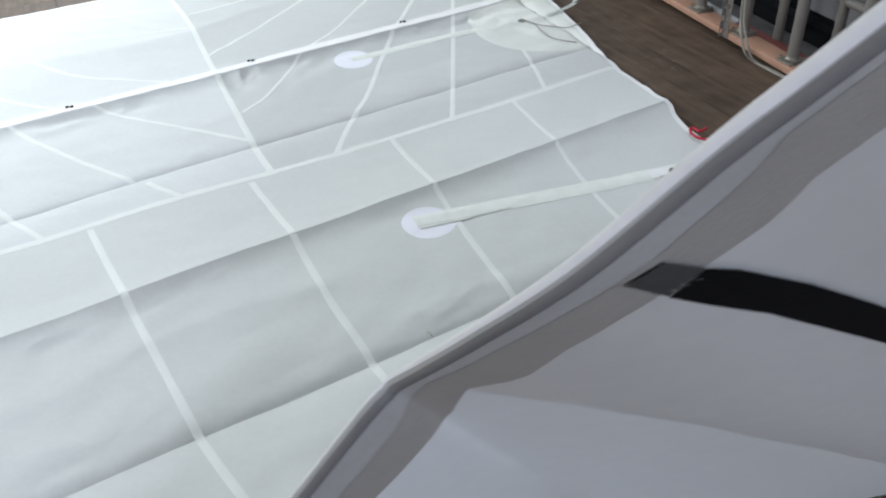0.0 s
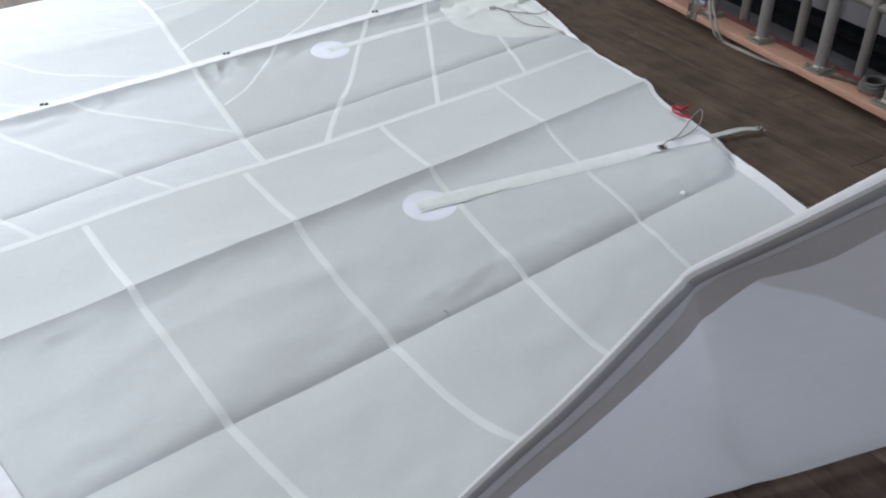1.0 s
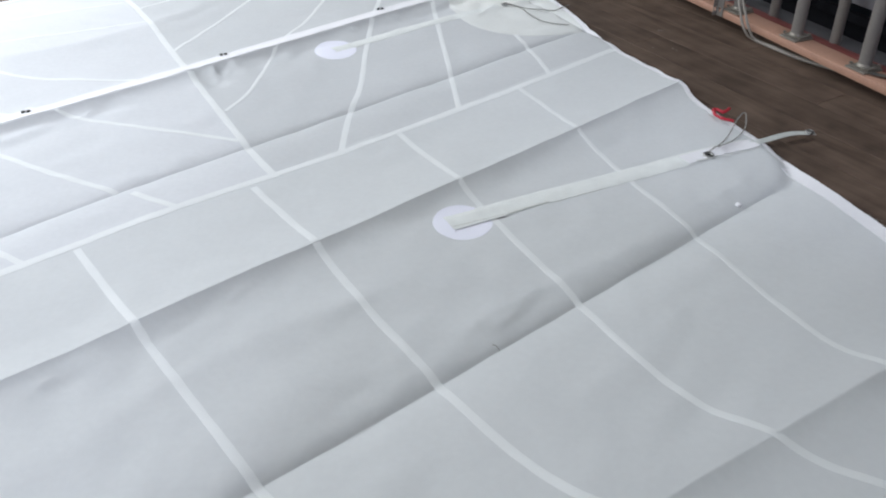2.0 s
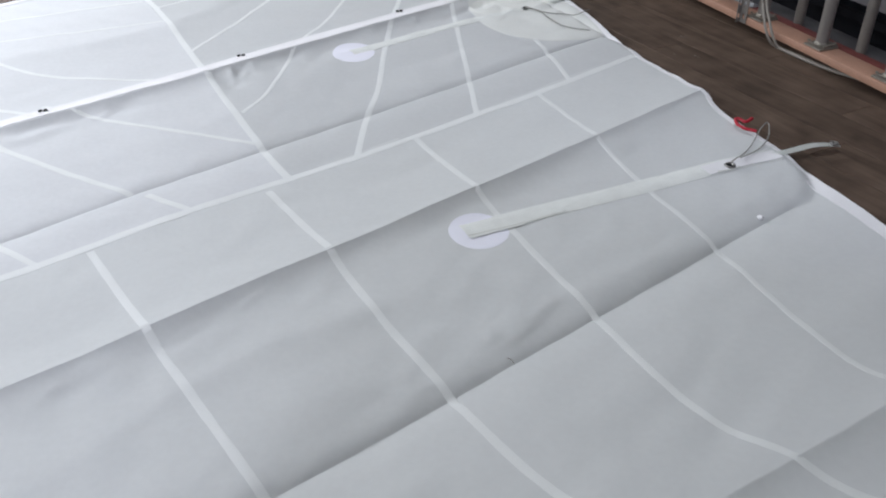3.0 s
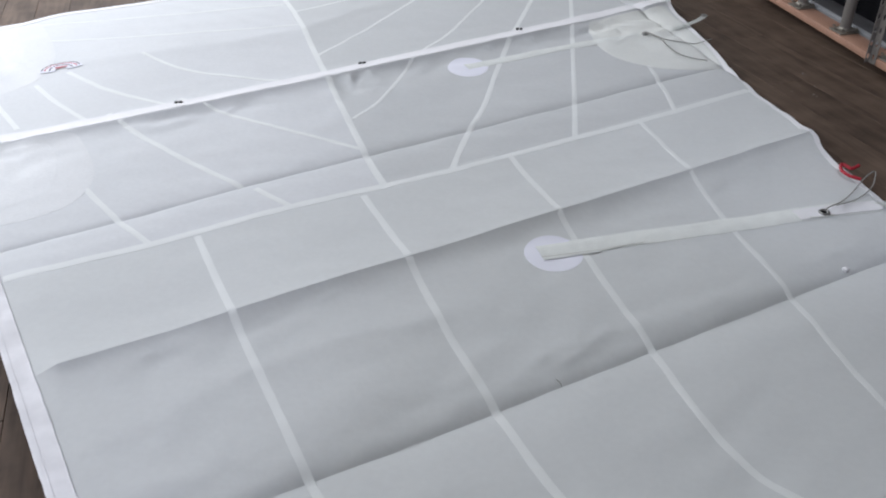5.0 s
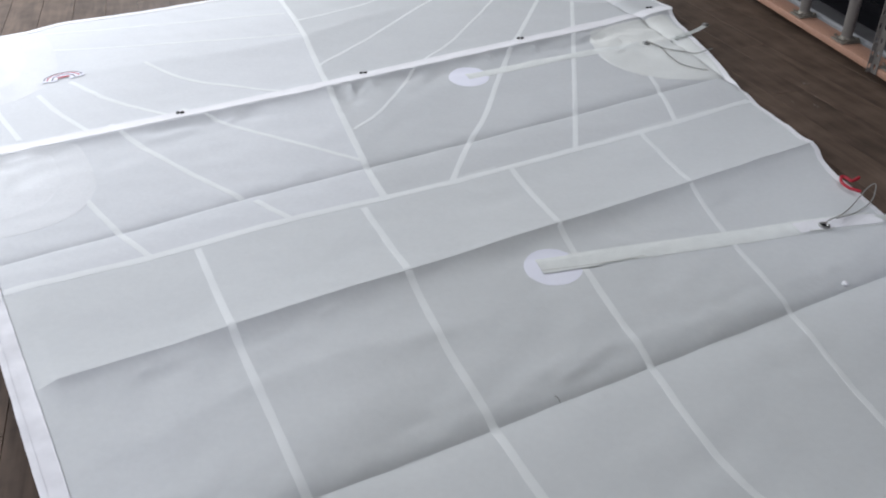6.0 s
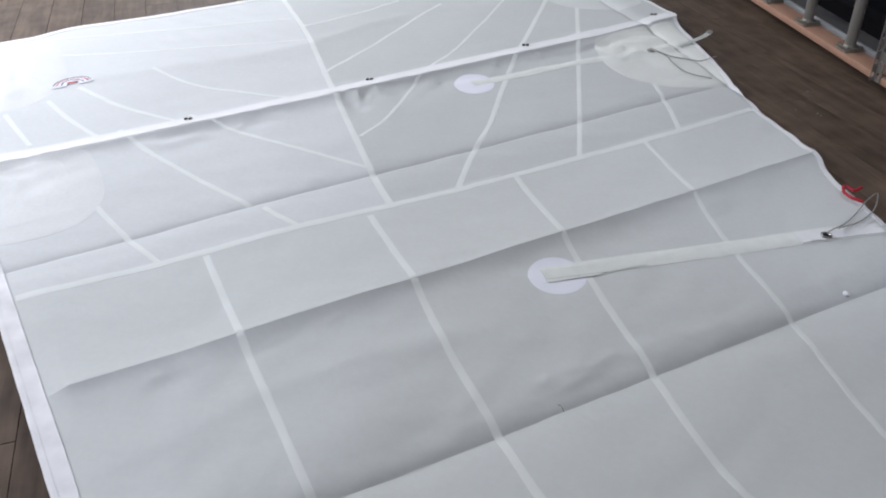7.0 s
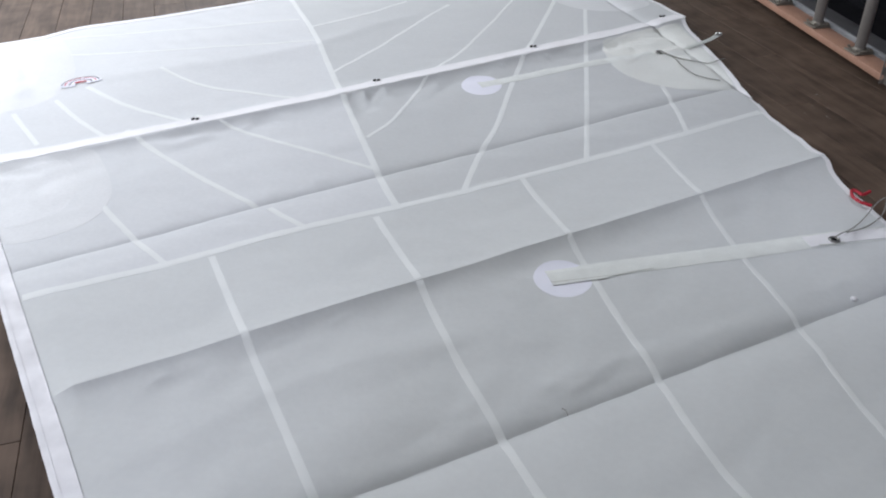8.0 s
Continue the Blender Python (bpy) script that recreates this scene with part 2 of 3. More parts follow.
NICKS = ((1.095, 3.150, 68, 0.040, 0.0065), (1.135, 3.125, 52, 0.035, 0.0040), (1.180, 3.155, 75, 0.030, 0.0040), (1.070, 3.095, 40, 0.030, 0.0025),
         (1.718, 3.165, 95, 0.018, 0.0050), (1.941, 3.165, 92, 0.020, 0.0055), (0.62, 3.13, 20, 0.030, 0.0025),
         (0.35, 1.925, 12, 0.030, 0.0018), (0.06, 1.935, 15, 0.020, 0.0020), (0.50, 1.93, 10, 0.035, 0.0018),
         (0.90, 1.465, 6, 0.045, 0.0022), (0.98, 1.490, 16, 0.030, 0.0018), (0.84, 1.495, 40, 0.015, 0.0020),
         (2.30, 3.07, 60, 0.050, 0.0045), (2.36, 3.12, 130, 0.045, 0.0040), (2.25, 2.98, 20, 0.050, 0.0035),
         (2.45, 2.86, 75, 0.050, 0.0030), (2.22, 3.15, 95, 0.040, 0.0040))



def ridge(d, h, far, near):
    return h * math.exp(-d / far) if d > 0 else h * math.exp(d / near)


def lie(x, y):
    """Height of the cloth at a place."""
    u, v = to_uv(x, y)
    wob = 1 + 0.35 * noise.noise((u * 1.7, 3.1, 0.4))
    z = 0.0
    b = v - crease_b(u)
    z += ridge(v - crease_d(u), 0.016 * wob, 0.20, 0.05)
    c = v - crease_c(u)
    z -= ridge(c, 0.0138 * wob, 0.027, 0.10) + ridge(c, 0.004, 0.09, 0.10)
    fade = min(1, max(0, (u - left_u(v) - 0.035) * 16))
    z += ridge(b, 0.0225 * wob * fade, 0.12, 0.044)
    z -= ridge(v - crease_a(u), 0.0100, 0.022, 0.05)
    d = v - band_low(u)
    z += ridge(d, 0.020 * wob, 0.10, 0.034)
    z += 0.0050 * noise.noise((u * 1.3, v * 2.6, 1.7)) + 0.0030 * noise.noise((u * 3.0, v * 5.5, 5.2)) + 0.0016 * noise.noise((u * 5.0 + v * 3.0, v * 12.0, 2.2)) + 0.0019 * noise.noise((u * 13.0, v * 17.0, 9.4))
    z += ridge(v - soft_fold(u), 0.010, 0.16, 0.055) * min(1, max(0, (u - 0.05) * 3)) * min(1, max(0, (1.9 - u) * 2))
    z += ridge(v - faint_fold(u), 0.0035 * wob, 0.07, 0.028) * min(1, max(0, (1.0 - u) * 3))
    # short sharp nicks where the cloth was pinched
    for cu, cv, deg, long, h in NICKS:
        if abs(u - cu) < 0.12 and abs(v - cv) < 0.12:
            ca, sa = math.cos(math.radians(deg)), math.sin(math.radians(deg))
            run, across = (u - cu) * ca + (v - cv) * sa, (v - cv) * ca - (u - cu) * sa
            z += h * math.exp(-(run / long) ** 2 - (across / 0.011) ** 2)
    # small puckers beside the creases
    z += 0.0070 * noise.noise((u * 11.0, v * 14.0, 8.8)) * math.exp(-((d + 0.07) / 0.05) ** 2) * (0.4 + max(0, noise.noise((u * 2.0, 7.7, 0))) * 2)
    z += 0.0036 * noise.noise((u * 10.0, v * 15.0, 3.3)) * math.exp(-((b + 0.06) / 0.04) ** 2) * max(0, noise.noise((u * 2.2, 1.2, 0)) + 0.2) * 2
    z += 0.0036 * (noise.noise((u * 7.0, v * 15.0, 6.1)) + 0.45 * noise.noise((u * 19.0, v * 34.0, 2.6))) * math.exp(-((c - 0.07) / 0.05) ** 2)
    # pulled wrinkles round the clew and the tack
    for cu, cv, r, a in ((2.40, 2.95, 0.24, 0.0075), (-0.05, 3.05, 0.22, 0.0040), (0.0, 3.95, 0.25, 0.0040), (1.10, 3.12, 0.12, 0.0090)):
        e = math.exp(-((u - cu) ** 2 + (v - cv) ** 2) / r ** 2)
        if e > 0.02:
            ang = math.atan2(v - cv - 0.25, u - cu + 0.05)
            z += a * e * (noise.noise((ang * 5.0, cu, 0.5)) + 1.3 * noise.noise((u * 11, v * 13, 4.4)))
    return max(z + 0.004, FLOOR + 0.003)


def strip(points, width, lift, step=0.015, thick=0.0012, across=3, crown=0.0):
    """A flat tape that follows the cloth along a line."""
    bm = bmesh.new()
    line = smooth_line([(x, y) for x, y in points], step)
    rows = []
    for i, p in enumerate(line):
        d = (line[min(i + 1, len(line) - 1)] - line[max(i - 1, 0)]).normalized()
        s = Vector((-d.y, d.x))
        w = width + min(width, 0.03) * (0.10 * noise.noise((p.x * 14, p.y * 14, width * 50)) + 0.06 * noise.noise((p.x * 45, p.y * 45, 2.0)))
        row = []
        for k in range(across + 1):
            q = p + s * w * (k / across - 0.5)
            up = lift * (1 - crown * abs(2 * k / across - 1) ** 2)
            if crown:
                up *= 1 + 0.35 * noise.noise((q.x * 30, q.y * 30, 1.0))
            row.append(bm.verts.new((q.x, q.y, lie(q.x, q.y) + up)))
        rows.append(row)
    for a, b in zip(rows, rows[1:]):
        for k in range(across):
            bm.faces.new((a[k], b[k], b[k + 1], a[k + 1]))
    bmesh.ops.recalc_face_normals(bm, faces=bm.faces)
    bm.normal_update()
    if sum(f.normal.z for f in bm.faces) < 0:
        bmesh.ops.reverse_faces(bm, faces=bm.faces)
    skirt(bm, thick)
    return bm


def skirt(bm, thick):
    """Turns the outline of a sheet down by its thickness."""
    rim = [e for e in bm.edges if e.is_boundary]
    made = bmesh.ops.extrude_edge_only(bm, edges=rim)
    for e in rim:
        e.smooth = False
    for v in made["geom"]:
        if isinstance(v, bmesh.types.BMVert):
            v.co.z -= thick


def draped(outline, centre, lift, rings=10, thick=0.0004):
    """A patch of cloth with a curved outline, laid on the sail."""
    bm = bmesh.new()
    c = Vector(centre)
    if len(outline) < 15:
        dense = []
        for a, b in zip(outline, outline[1:] + outline[:1]):
            n = max(2, int((Vector(b) - Vector(a)).length / 0.018))
            dense += [Vector(a).lerp(Vector(b), k / n) for k in range(n)]
        m = len(dense)
        for _ in range(4):
            dense = [(dense[k - 1] + 2 * dense[k] + dense[(k + 1) % m]) / 4 for k in range(m)]
        outline = dense
    mid = bm.verts.new((c.x, c.y, lie(c.x, c.y) + lift))
    last = None
    for r in range(1, rings + 1):
        ring = []
        for p in outline:
            q = c.lerp(Vector(p), r / rings)
            ring.append(bm.verts.new((q.x, q.y, lie(q.x, q.y) + (lift if r < rings or lift > 0.003 else min(lift, 0.0004)))))
        n = len(ring)
        for k in range(n):
            if last is None:
                bm.faces.new((mid, ring[k], ring[(k + 1) % n]))
            else:
                bm.faces.new((last[k], ring[k], ring[(k + 1) % n], last[(k + 1) % n]))
        last = ring
    bm.normal_update()
    if sum(f.normal.z for f in bm.faces) < 0:
        bmesh.ops.reverse_faces(bm, faces=bm.faces)
    skirt(bm, thick)
    return bm


def circle(x, y, a, b, turn=0.0, n=40):
    ca, sa = math.cos(turn), math.sin(turn)
    return [(x + a * math.cos(t) * ca - b * math.sin(t) * sa, y + a * math.cos(t) * sa + b * math.sin(t) * ca)
            for t in (k * math.tau / n for k in range(n))]


# ---- the room ----
def room():
    bm = bmesh.new()
    box(bm, pose(-2.0, 3.0, FLOOR - 0.056), 13.0, 16.0, 0.10)
    floor = tagged(part("floor", bm, JOINT, smooth=False), "brown wood-look vinyl plank floor", "floor", kind="structure")
    x0, x1, y0, y1, h = -8.0, 4.0, -4.5, 10.5, CEILING
    for name, cx, cy, sx, sy in (("wall_north", (x0 + x1) / 2, y1 + 0.1, x1 - x0 + 0.4, 0.2), ("wall_south", (x0 + x1) / 2, y0 - 0.1, x1 - x0 + 0.4, 0.2),
                                 ("wall_west", x0 - 0.1, (y0 + y1) / 2, 0.2, y1 - y0), ("wall_east", x1 + 0.1, (y0 + y1) / 2, 0.2, y1 - y0)):
        bm = bmesh.new()
        box(bm, pose(cx, cy, h / 2 - 0.03), sx, sy, h + 0.06)
        tagged(part(name, bm, WALLPAINT, smooth=False), "plain off-white painted wall", "wall", kind="structure")
    bm = bmesh.new()
    box(bm, pose((x0 + x1) / 2, (y0 + y1) / 2, h + 0.1), x1 - x0 + 0.4, y1 - y0 + 0.4, 0.2)
    tagged(part("ceiling", bm, CEILPAINT, smooth=False), "plain white ceiling", "ceiling", kind="structure")
    for x, y, *_ in FITTINGS:
        lamp = tagged(base("ceiling_light", x, y, CEILING), "assumed white enamel fluorescent ceiling light, out of view", "ceiling light", "ceiling lights")
        bm = bmesh.new()
        box(bm, pose(0, 0, -0.035), 1.26, 0.66, 0.07, 0.008)
        part("housing", bm, FITTING, lamp, smooth=False)
    return floor


floor = room()


# ---- the sail ----
def the_sail():
    sail = tagged(base("sail"), "large white sail spread over the wooden floor, creased from folding", "sail")
    bm = bmesh.new()
    cols = 300
    rows = []
    counts = (18, 46, 70, 62, 70, 84)
    for i, n in enumerate(counts):
        for k in range(n + (1 if i == len(counts) - 1 else 0)):
            t = k / n
            t = t - 0.135 * math.sin(math.tau * t)      # rows gather at the creases
            row = []
            for c in range(cols + 1):
                s = c / cols
                u = -0.3 + s * 2.6
                for _ in range(2):
                    v = CURVES[i](u) * (1 - t) + CURVES[i + 1](u) * t
                    u = left_u(v) * (1 - s) + right_u(v) * s
                x, y = to_xy(u, v)
                row.append(bm.verts.new((x, y, lie(x, y))))
            rows.append(row)
    for a, b in zip(rows, rows[1:]):
        for c in range(cols):
            bm.faces.new((a[c], a[c + 1], b[c + 1], b[c]))
    for f in bm.faces:
        p = f.calc_center_median()
        # past the long seam the panels are of a shinier cloth, and beyond the broad seam of a greyer one
        if p.y > 2.10 + 0.62 * (p.x + 1.17):
            f.material_index = 1 if p.x < -0.573 - 0.4125 * (p.y - 2.442) else 2
    skirt(bm, 0.0015)
    part("cloth", bm, (CLOTH, CLOTH_FILM, CLOTH_GREY), sail)

    def seam(points, width=0.020, label=""):
        part("seam", strip(points, width * 0.76, 0.0008, thick=0.0004, across=4, crown=0.45), SEAM, sail, label)

    # long seam across, and the panel seams below it
    seam([(-1.490, 1.919), (-1.177, 2.100), (-0.832, 2.316), (-0.385, 2.566), (0.012, 2.804), (0.366, 3.022), (0.661, 3.231)], 0.036)
    seam([(-1.058, 2.150), (-0.865, 1.820), (-0.705, 1.555), (-0.575, 1.340), (-0.44, 1.15), (-0.30, 0.97)], 0.026)
    seam([(-0.634, 2.391), (-0.473, 2.077), (-0.343, 1.785), (-0.220, 1.544), (-0.128, 1.365), (-0.040, 1.238), (0.032, 1.178), (0.12, 1.09), (0.22, 0.99)], 0.026)
    seam([(-0.203, 2.662), (-0.066, 2.305), (0.060, 1.937), (0.128, 1.760), (0.192, 1.556), (0.268, 1.400), (0.355, 1.314), (0.429, 1.230), (0.525, 1.163), (0.60, 1.10)], 0.024)
    seam([(0.234, 2.935), (0.336, 2.588), (0.417, 2.240), (0.494, 1.974), (0.540, 1.750), (0.600, 1.535), (0.679, 1.440), (0.737, 1.330), (0.82, 1.21)], 0.020)
    # seams of the radial panels
    seam([(-0.573, 2.442), (-0.668, 2.654), (-0.914, 3.269), (-1.183, 3.952), (-1.41, 4.44)], 0.030)
    seam([(-0.385, 2.566), (-0.348, 2.838), (-0.300, 3.063), (-0.241, 3.546), (-0.081, 4.477), (-0.02, 4.85)], 0.026)
    seam([(0.008, 2.804), (0.030, 3.286), (0.076, 4.532), (0.09, 4.90)], 0.024)
    seam([(0.366, 3.022), (0.350, 3.283), (0.299, 3.708)], 0.022)
    seam([(-0.832, 2.316), (-0.905, 2.368), (-0.968, 2.419)], 0.026)
    seam([(-1.010, 2.424), (-1.150, 2.519), (-1.300, 2.628), (-1.583, 2.850), (-1.62, 2.90)], 0.026)
    seam([(-1.415, 2.962), (-1.470, 2.995), (-1.513, 3.019), (-1.740, 3.130), (-1.951, 3.276)], 0.026)
    seam([(-1.170, 2.100), (-1.307, 2.216), (-1.457, 2.361), (-1.50, 2.41)], 0.024)
    seam([(-1.660, 2.818), (-1.70, 2.855), (-1.734, 2.884), (-1.87, 3.00), (-2.010, 3.135)], 0.024)
    seam([(-1.885, 2.756), (-1.926, 2.802), (-2.108, 2.999)], 0.024)
    seam([(-0.693, 2.690), (-1.039, 2.848), (-1.280, 2.965), (-1.416, 3.040)], 0.022)
    seam([(-1.085, 3.212), (-1.16, 3.235), (-1.286, 3.269), (-1.516, 3.337), (-1.722, 3.471)], 0.022)
    seam([(-0.751, 2.914), (-0.676, 3.082), (-0.576, 3.522), (-0.472, 3.800), (-0.279, 4.510)], 0.018)
    seam([(-0.994, 3.492), (-0.850, 3.800), (-0.700, 4.180), (-0.60, 4.40)], 0.020)
    seam([(-1.214, 4.026), (-1.00, 4.22), (-0.816, 4.430)], 0.018)
    seam([(-2.318, 3.800), (-1.80, 3.97), (-1.296, 4.141)], 0.018)
    seam([(-2.217, 3.597), (-1.70, 3.71), (-1.146, 3.844)], 0.018)

    # reef band with its pairs of dots
    band = [to_xy(u, band_low(u) + 0.048) for u in (-0.30, 0.2, 0.7, 1.2, 1.7, 2.2, 2.76)]
    part("reef_band", strip(band, 0.078, 0.0022, across=5), EDGE, sail, "bright white reinforcing band")
    for x, y in ((-1.399, 2.988), (-0.795, 3.388), (-0.178, 3.806), (0.425, 4.260)):
        for s in (-0.0072, 0.0072):
            a = Vector((x, y)) + s * AU - 0.5 * s * AV
            part("reef_eyelet", draped(circle(a.x, a.y, 0.0064, 0.0088, n=16), a, 0.0068, 2, 0.004), BLACK, sail, "small black eyelet")

    # tape along the left edge, and hems
    edge = [to_xy(left_u(v) + 0.0225, v) for v in (0.72, 1.2, 1.7, 2.2, 2.7, 3.3, 3.9, 4.5)]
    part("luff_tape", strip(edge, 0.049, 0.0028, across=5, thick=0.004), LUFF, sail, "wide white edge tape")
    edge = [to_xy(left_u(v) + 0.007, v) for v in (0.72, 1.7, 2.7, 3.9, 4.5)]
    part("luff_cord", strip(edge, 0.010, 0.0040, thick=0.0015), LUFF, sail)
    edge = [to_xy(right_u(v) - 0.0095, v) for v in (0.62, 0.9, 1.15, 1.4, 1.6, 1.8, 1.89, 1.943, 2.0, 2.13, 2.29, 2.4, 2.7, 3.0, 3.225, 3.285, 3.6, 4.0, 4.5)]
    part("leech_tape", strip(edge, 0.018, 0.0018, step=0.02), EDGE, sail, "white edge tape")
    edge = [to_xy(right_u(v) - 0.023, v) for v in (0.62, 0.9, 1.05, 1.2, 1.32, 1.42)]
    part("leech_tape", strip(edge, 0.043, 0.0022, across=4), EDGE, sail, "wide white edge tape")
    edge = [to_xy(u, far_edge(u) - 0.017) for u in (-0.4, 0.0, 0.13, 0.25, 0.42, 0.65, 0.9, 1.6, 2.3, 2.9)]
    part("foot_tape", strip(edge, 0.034, 0.0018), EDGE, sail, "white edge tape")

    def rounded(points):
        pts = smooth_line(points, 0.05)
        return [(p.x, p.y) for p in pts]

    # corner patches
    uv = [(left_u(2.71) + 0.05, 2.71), (-0.10, 2.70), (0.0, 2.72), (0.07, 2.778), (0.115, 2.88), (0.122, 3.0), (0.112, 3.205), (0.0, 3.216), (left_u(3.22) + 0.05, 3.216), (left_u(3.0) + 0.05, 3.0)]
    out = [to_xy(u, v) for u, v in uv]
    patch = part("corner_patch", draped(out, to_xy(-0.08, 3.0), 0.0010, 26), PATCH, sail, "layered white corner patch")
    inner = [to_xy(u, v) for u, v in ((left_u(2.80) + 0.052, 2.80), (-0.13, 2.795), (-0.04, 2.84), (0.02, 2.93), (0.03, 3.05), (0.02, 3.19), (left_u(3.19) + 0.052, 3.19))]
    part("upper_layer", draped(inner, to_xy(-0.12, 3.0), 0.0017, 20), PATCH_TOP, patch, "brighter white upper layer")
    uv = [(left_u(3.69) + 0.05, 3.69), (-0.16, 3.691), (-0.05, 3.70), (0.04, 3.755), (0.111, 3.874), (0.150, 4.0), (0.165, 4.2), (0.15, 4.49), (0.0, 4.49), (left_u(4.49) + 0.05, 4.49), (left_u(4.0) + 0.05, 4.0)]
    out = [to_xy(u, v) for u, v in uv]
    patch = part("corner_patch", draped(out, to_xy(-0.1, 4.1), 0.0010, 30), PATCH, sail, "layered white corner patch")
    inner = [to_xy(u, v) for u, v in ((left_u(3.80) + 0.052, 3.80), (-0.17, 3.80), (-0.07, 3.85), (0.01, 3.97), (0.05, 4.12), (0.05, 4.46), (left_u(4.46) + 0.052, 4.46))]
    part("upper_layer", draped(inner, to_xy(-0.15, 4.12), 0.0017, 22), PATCH_TOP, patch, "brighter white upper layer")
    uv = [(2.25, 3.206), (2.19, 3.10), (2.13, 2.97), (2.112, 2.86), (2.13, 2.76), (2.20, 2.645), (2.30, 2.585), (2.423, 2.554), (2.47, 2.64), (2.58, 2.90), (2.68, 3.16), (2.705, 3.218), (2.5, 3.212)]
    out = [to_xy(u, v) for u, v in uv]
    clew = part("clew_patch", draped(out, to_xy(2.4, 2.95), 0.0012, 40), CLEW, sail, "layered creamy white reinforcing patch")
    uv = [(2.20, 3.15), (2.33, 3.205), (2.5, 3.210), (2.69, 3.216), (2.65, 3.10), (2.605, 2.967), (2.43, 2.965), (2.29, 3.0), (2.19, 3.045)]
    out = [to_xy(u, v) for u, v in uv]
    part("upper_layer", draped(out, to_xy(2.43, 3.08), 0.0022, 24), CLEW_TOP, clew, "brighter creamy upper layer")
    uv = [(2.45, 4.0), (2.395, 3.80), (2.42, 3.66), (2.50, 3.56), (2.61, 3.495), (2.72, 3.49), (2.79, 3.52), (2.82, 3.72), (2.85, 4.0)]
    out = [to_xy(u, v) for u, v in uv]
    part("far_patch", draped(out, to_xy(2.62, 3.75), 0.0014, 20), PATCH, sail, "white reinforcing patch")

    # round patches and the pockets that start on them
    part("round_patch", draped(circle(-0.085, 2.119, 0.078, 0.080), (-0.085, 2.119), 0.0012, 6), DISC, sail, "round bluish white patch")
    part("round_patch", draped(circle(-0.378, 3.404, 0.080, 0.090), (-0.378, 3.404), 0.0012, 6), DISC, sail, "round bluish white patch")
    part("batten_pocket", strip([(-0.123, 2.118), (0.05, 2.178), (0.233, 2.236), (0.43, 2.300), (0.625, 2.362), (0.842, 2.424)], 0.066, 0.0030, across=8, thick=0.0008, crown=0.72), CREAM, sail, "cream webbing batten pocket")
    part("pocket_line", strip([(-0.116, 2.096), (-0.02, 2.123), (0.06, 2.149), (0.16, 2.184)], 0.0026, 0.0038, across=1, thick=0.0006), PENCIL, sail, "faint grey stitched line")
    part("pocket_line", strip([(0.632, 2.338), (0.67, 2.345), (0.706, 2.357)], 0.0042, 0.0044, across=1, thick=0.0006), PENCIL, sail, "faint grey stitched line")
    part("pocket_flap", strip([(-0.118, 2.108), (-0.04, 2.133), (0.03, 2.156)], 0.050, 0.0034, across=3, thick=0.0005), CREAM, sail)
    part("pocket_end", strip([(0.600, 2.350), (0.72, 2.388), (0.85, 2.424)], 0.050, 0.0036, across=3, thick=0.001), EDGE, sail, "white cloth end of the pocket")
    part("batten_pocket", strip([(-0.385, 3.402), (-0.318, 3.440), (-0.20, 3.512), (-0.044, 3.603), (0.16, 3.715), (0.33, 3.812)], 0.052, 0.0030, across=8, thick=0.0008, crown=0.72), CREAM, sail, "cream webbing batten pocket")

    def eyelet(x, y, r=0.012):
        bm = bmesh.new()
        z = lie(x, y) + 0.0045
        tube(bm, [Vector((x + r * math.cos(k * math.tau / 20), y + r * math.sin(k * math.tau / 20), z)) for k in range(21)], r * 0.36, 8)
        ob = part("eyelet", bm, STEEL, sail, "steel eyelet")
        part("eyelet_hole", draped(circle(x, y, r * 0.75, r * 0.75, n=16), (x, y), 0.0052, 2), BLACK, ob)

    eyelet(0.680, 2.366)
    eyelet(0.360, 3.814)
    # short webbing tails past the edge
    def tail(points, width):
        bm = bmesh.new()
        line = smooth_line(points, 0.02)
        rows = []
        for i, p in enumerate(line):
            d = (line[min(i + 1, len(line) - 1)] - line[max(i - 1, 0)])
            s = Vector((-d.y, d.x, 0)).normalized() * width / 2
            rows.append((bm.verts.new(p - s), bm.verts.new(p + s)))
        for a, b in zip(rows, rows[1:]):
            bm.faces.new((a[0], b[0], b[1], a[1]))
        bmesh.ops.solidify(bm, geom=bm.faces, thickness=0.003)
        strap = part("webbing_tail", bm, CREAM, sail, "cream webbing tail with an eyelet")
        e = line[-1] + (line[-4] - line[-1]) * 0.25
        bm = bmesh.new()
        tube(bm, [e + Vector((0.010 * math.cos(k * math.tau / 14), 0.010 * math.sin(k * math.tau / 14), 0.004)) for k in range(15)], 0.0045, 6)
        part("tail_eyelet", bm, STEEL, strap, "dark steel eyelet")

    tail([(0.80, 2.415, 0.004), (0.882, 2.431, 0.006), (0.94, 2.445, 0.010), (0.99, 2.455, 0.010), (1.06, 2.462, 0.001)], 0.026)
    tail([(0.484, 3.872, 0.004), (0.52, 3.900, 0.006), (0.551, 3.921, 0.010), (0.602, 3.966, 0.014), (0.650, 4.030, 0.016)], 0.025)
    # printed arc badge
    c = Vector(to_xy(0.150, 3.868))
    def arch(r, low=12, high=168):
        return [(c + r * math.cos(a) * AU + (1.15 * r * math.sin(a) - 0.034) * AV)[:] for a in (math.radians(low + (high - low) * k / 10) for k in range(11))]

    badge = part("badge", strip(arch(0.052, 2, 178), 0.058, 0.0030, 0.008, thick=0.0004, across=6), DISC, sail, "white arched badge with red and grey lines")
    for r, w, mat in ((0.074, 0.0045, GREYMARK), (0.062, 0.005, REDMARK), (0.044, 0.005, GREYMARK)):
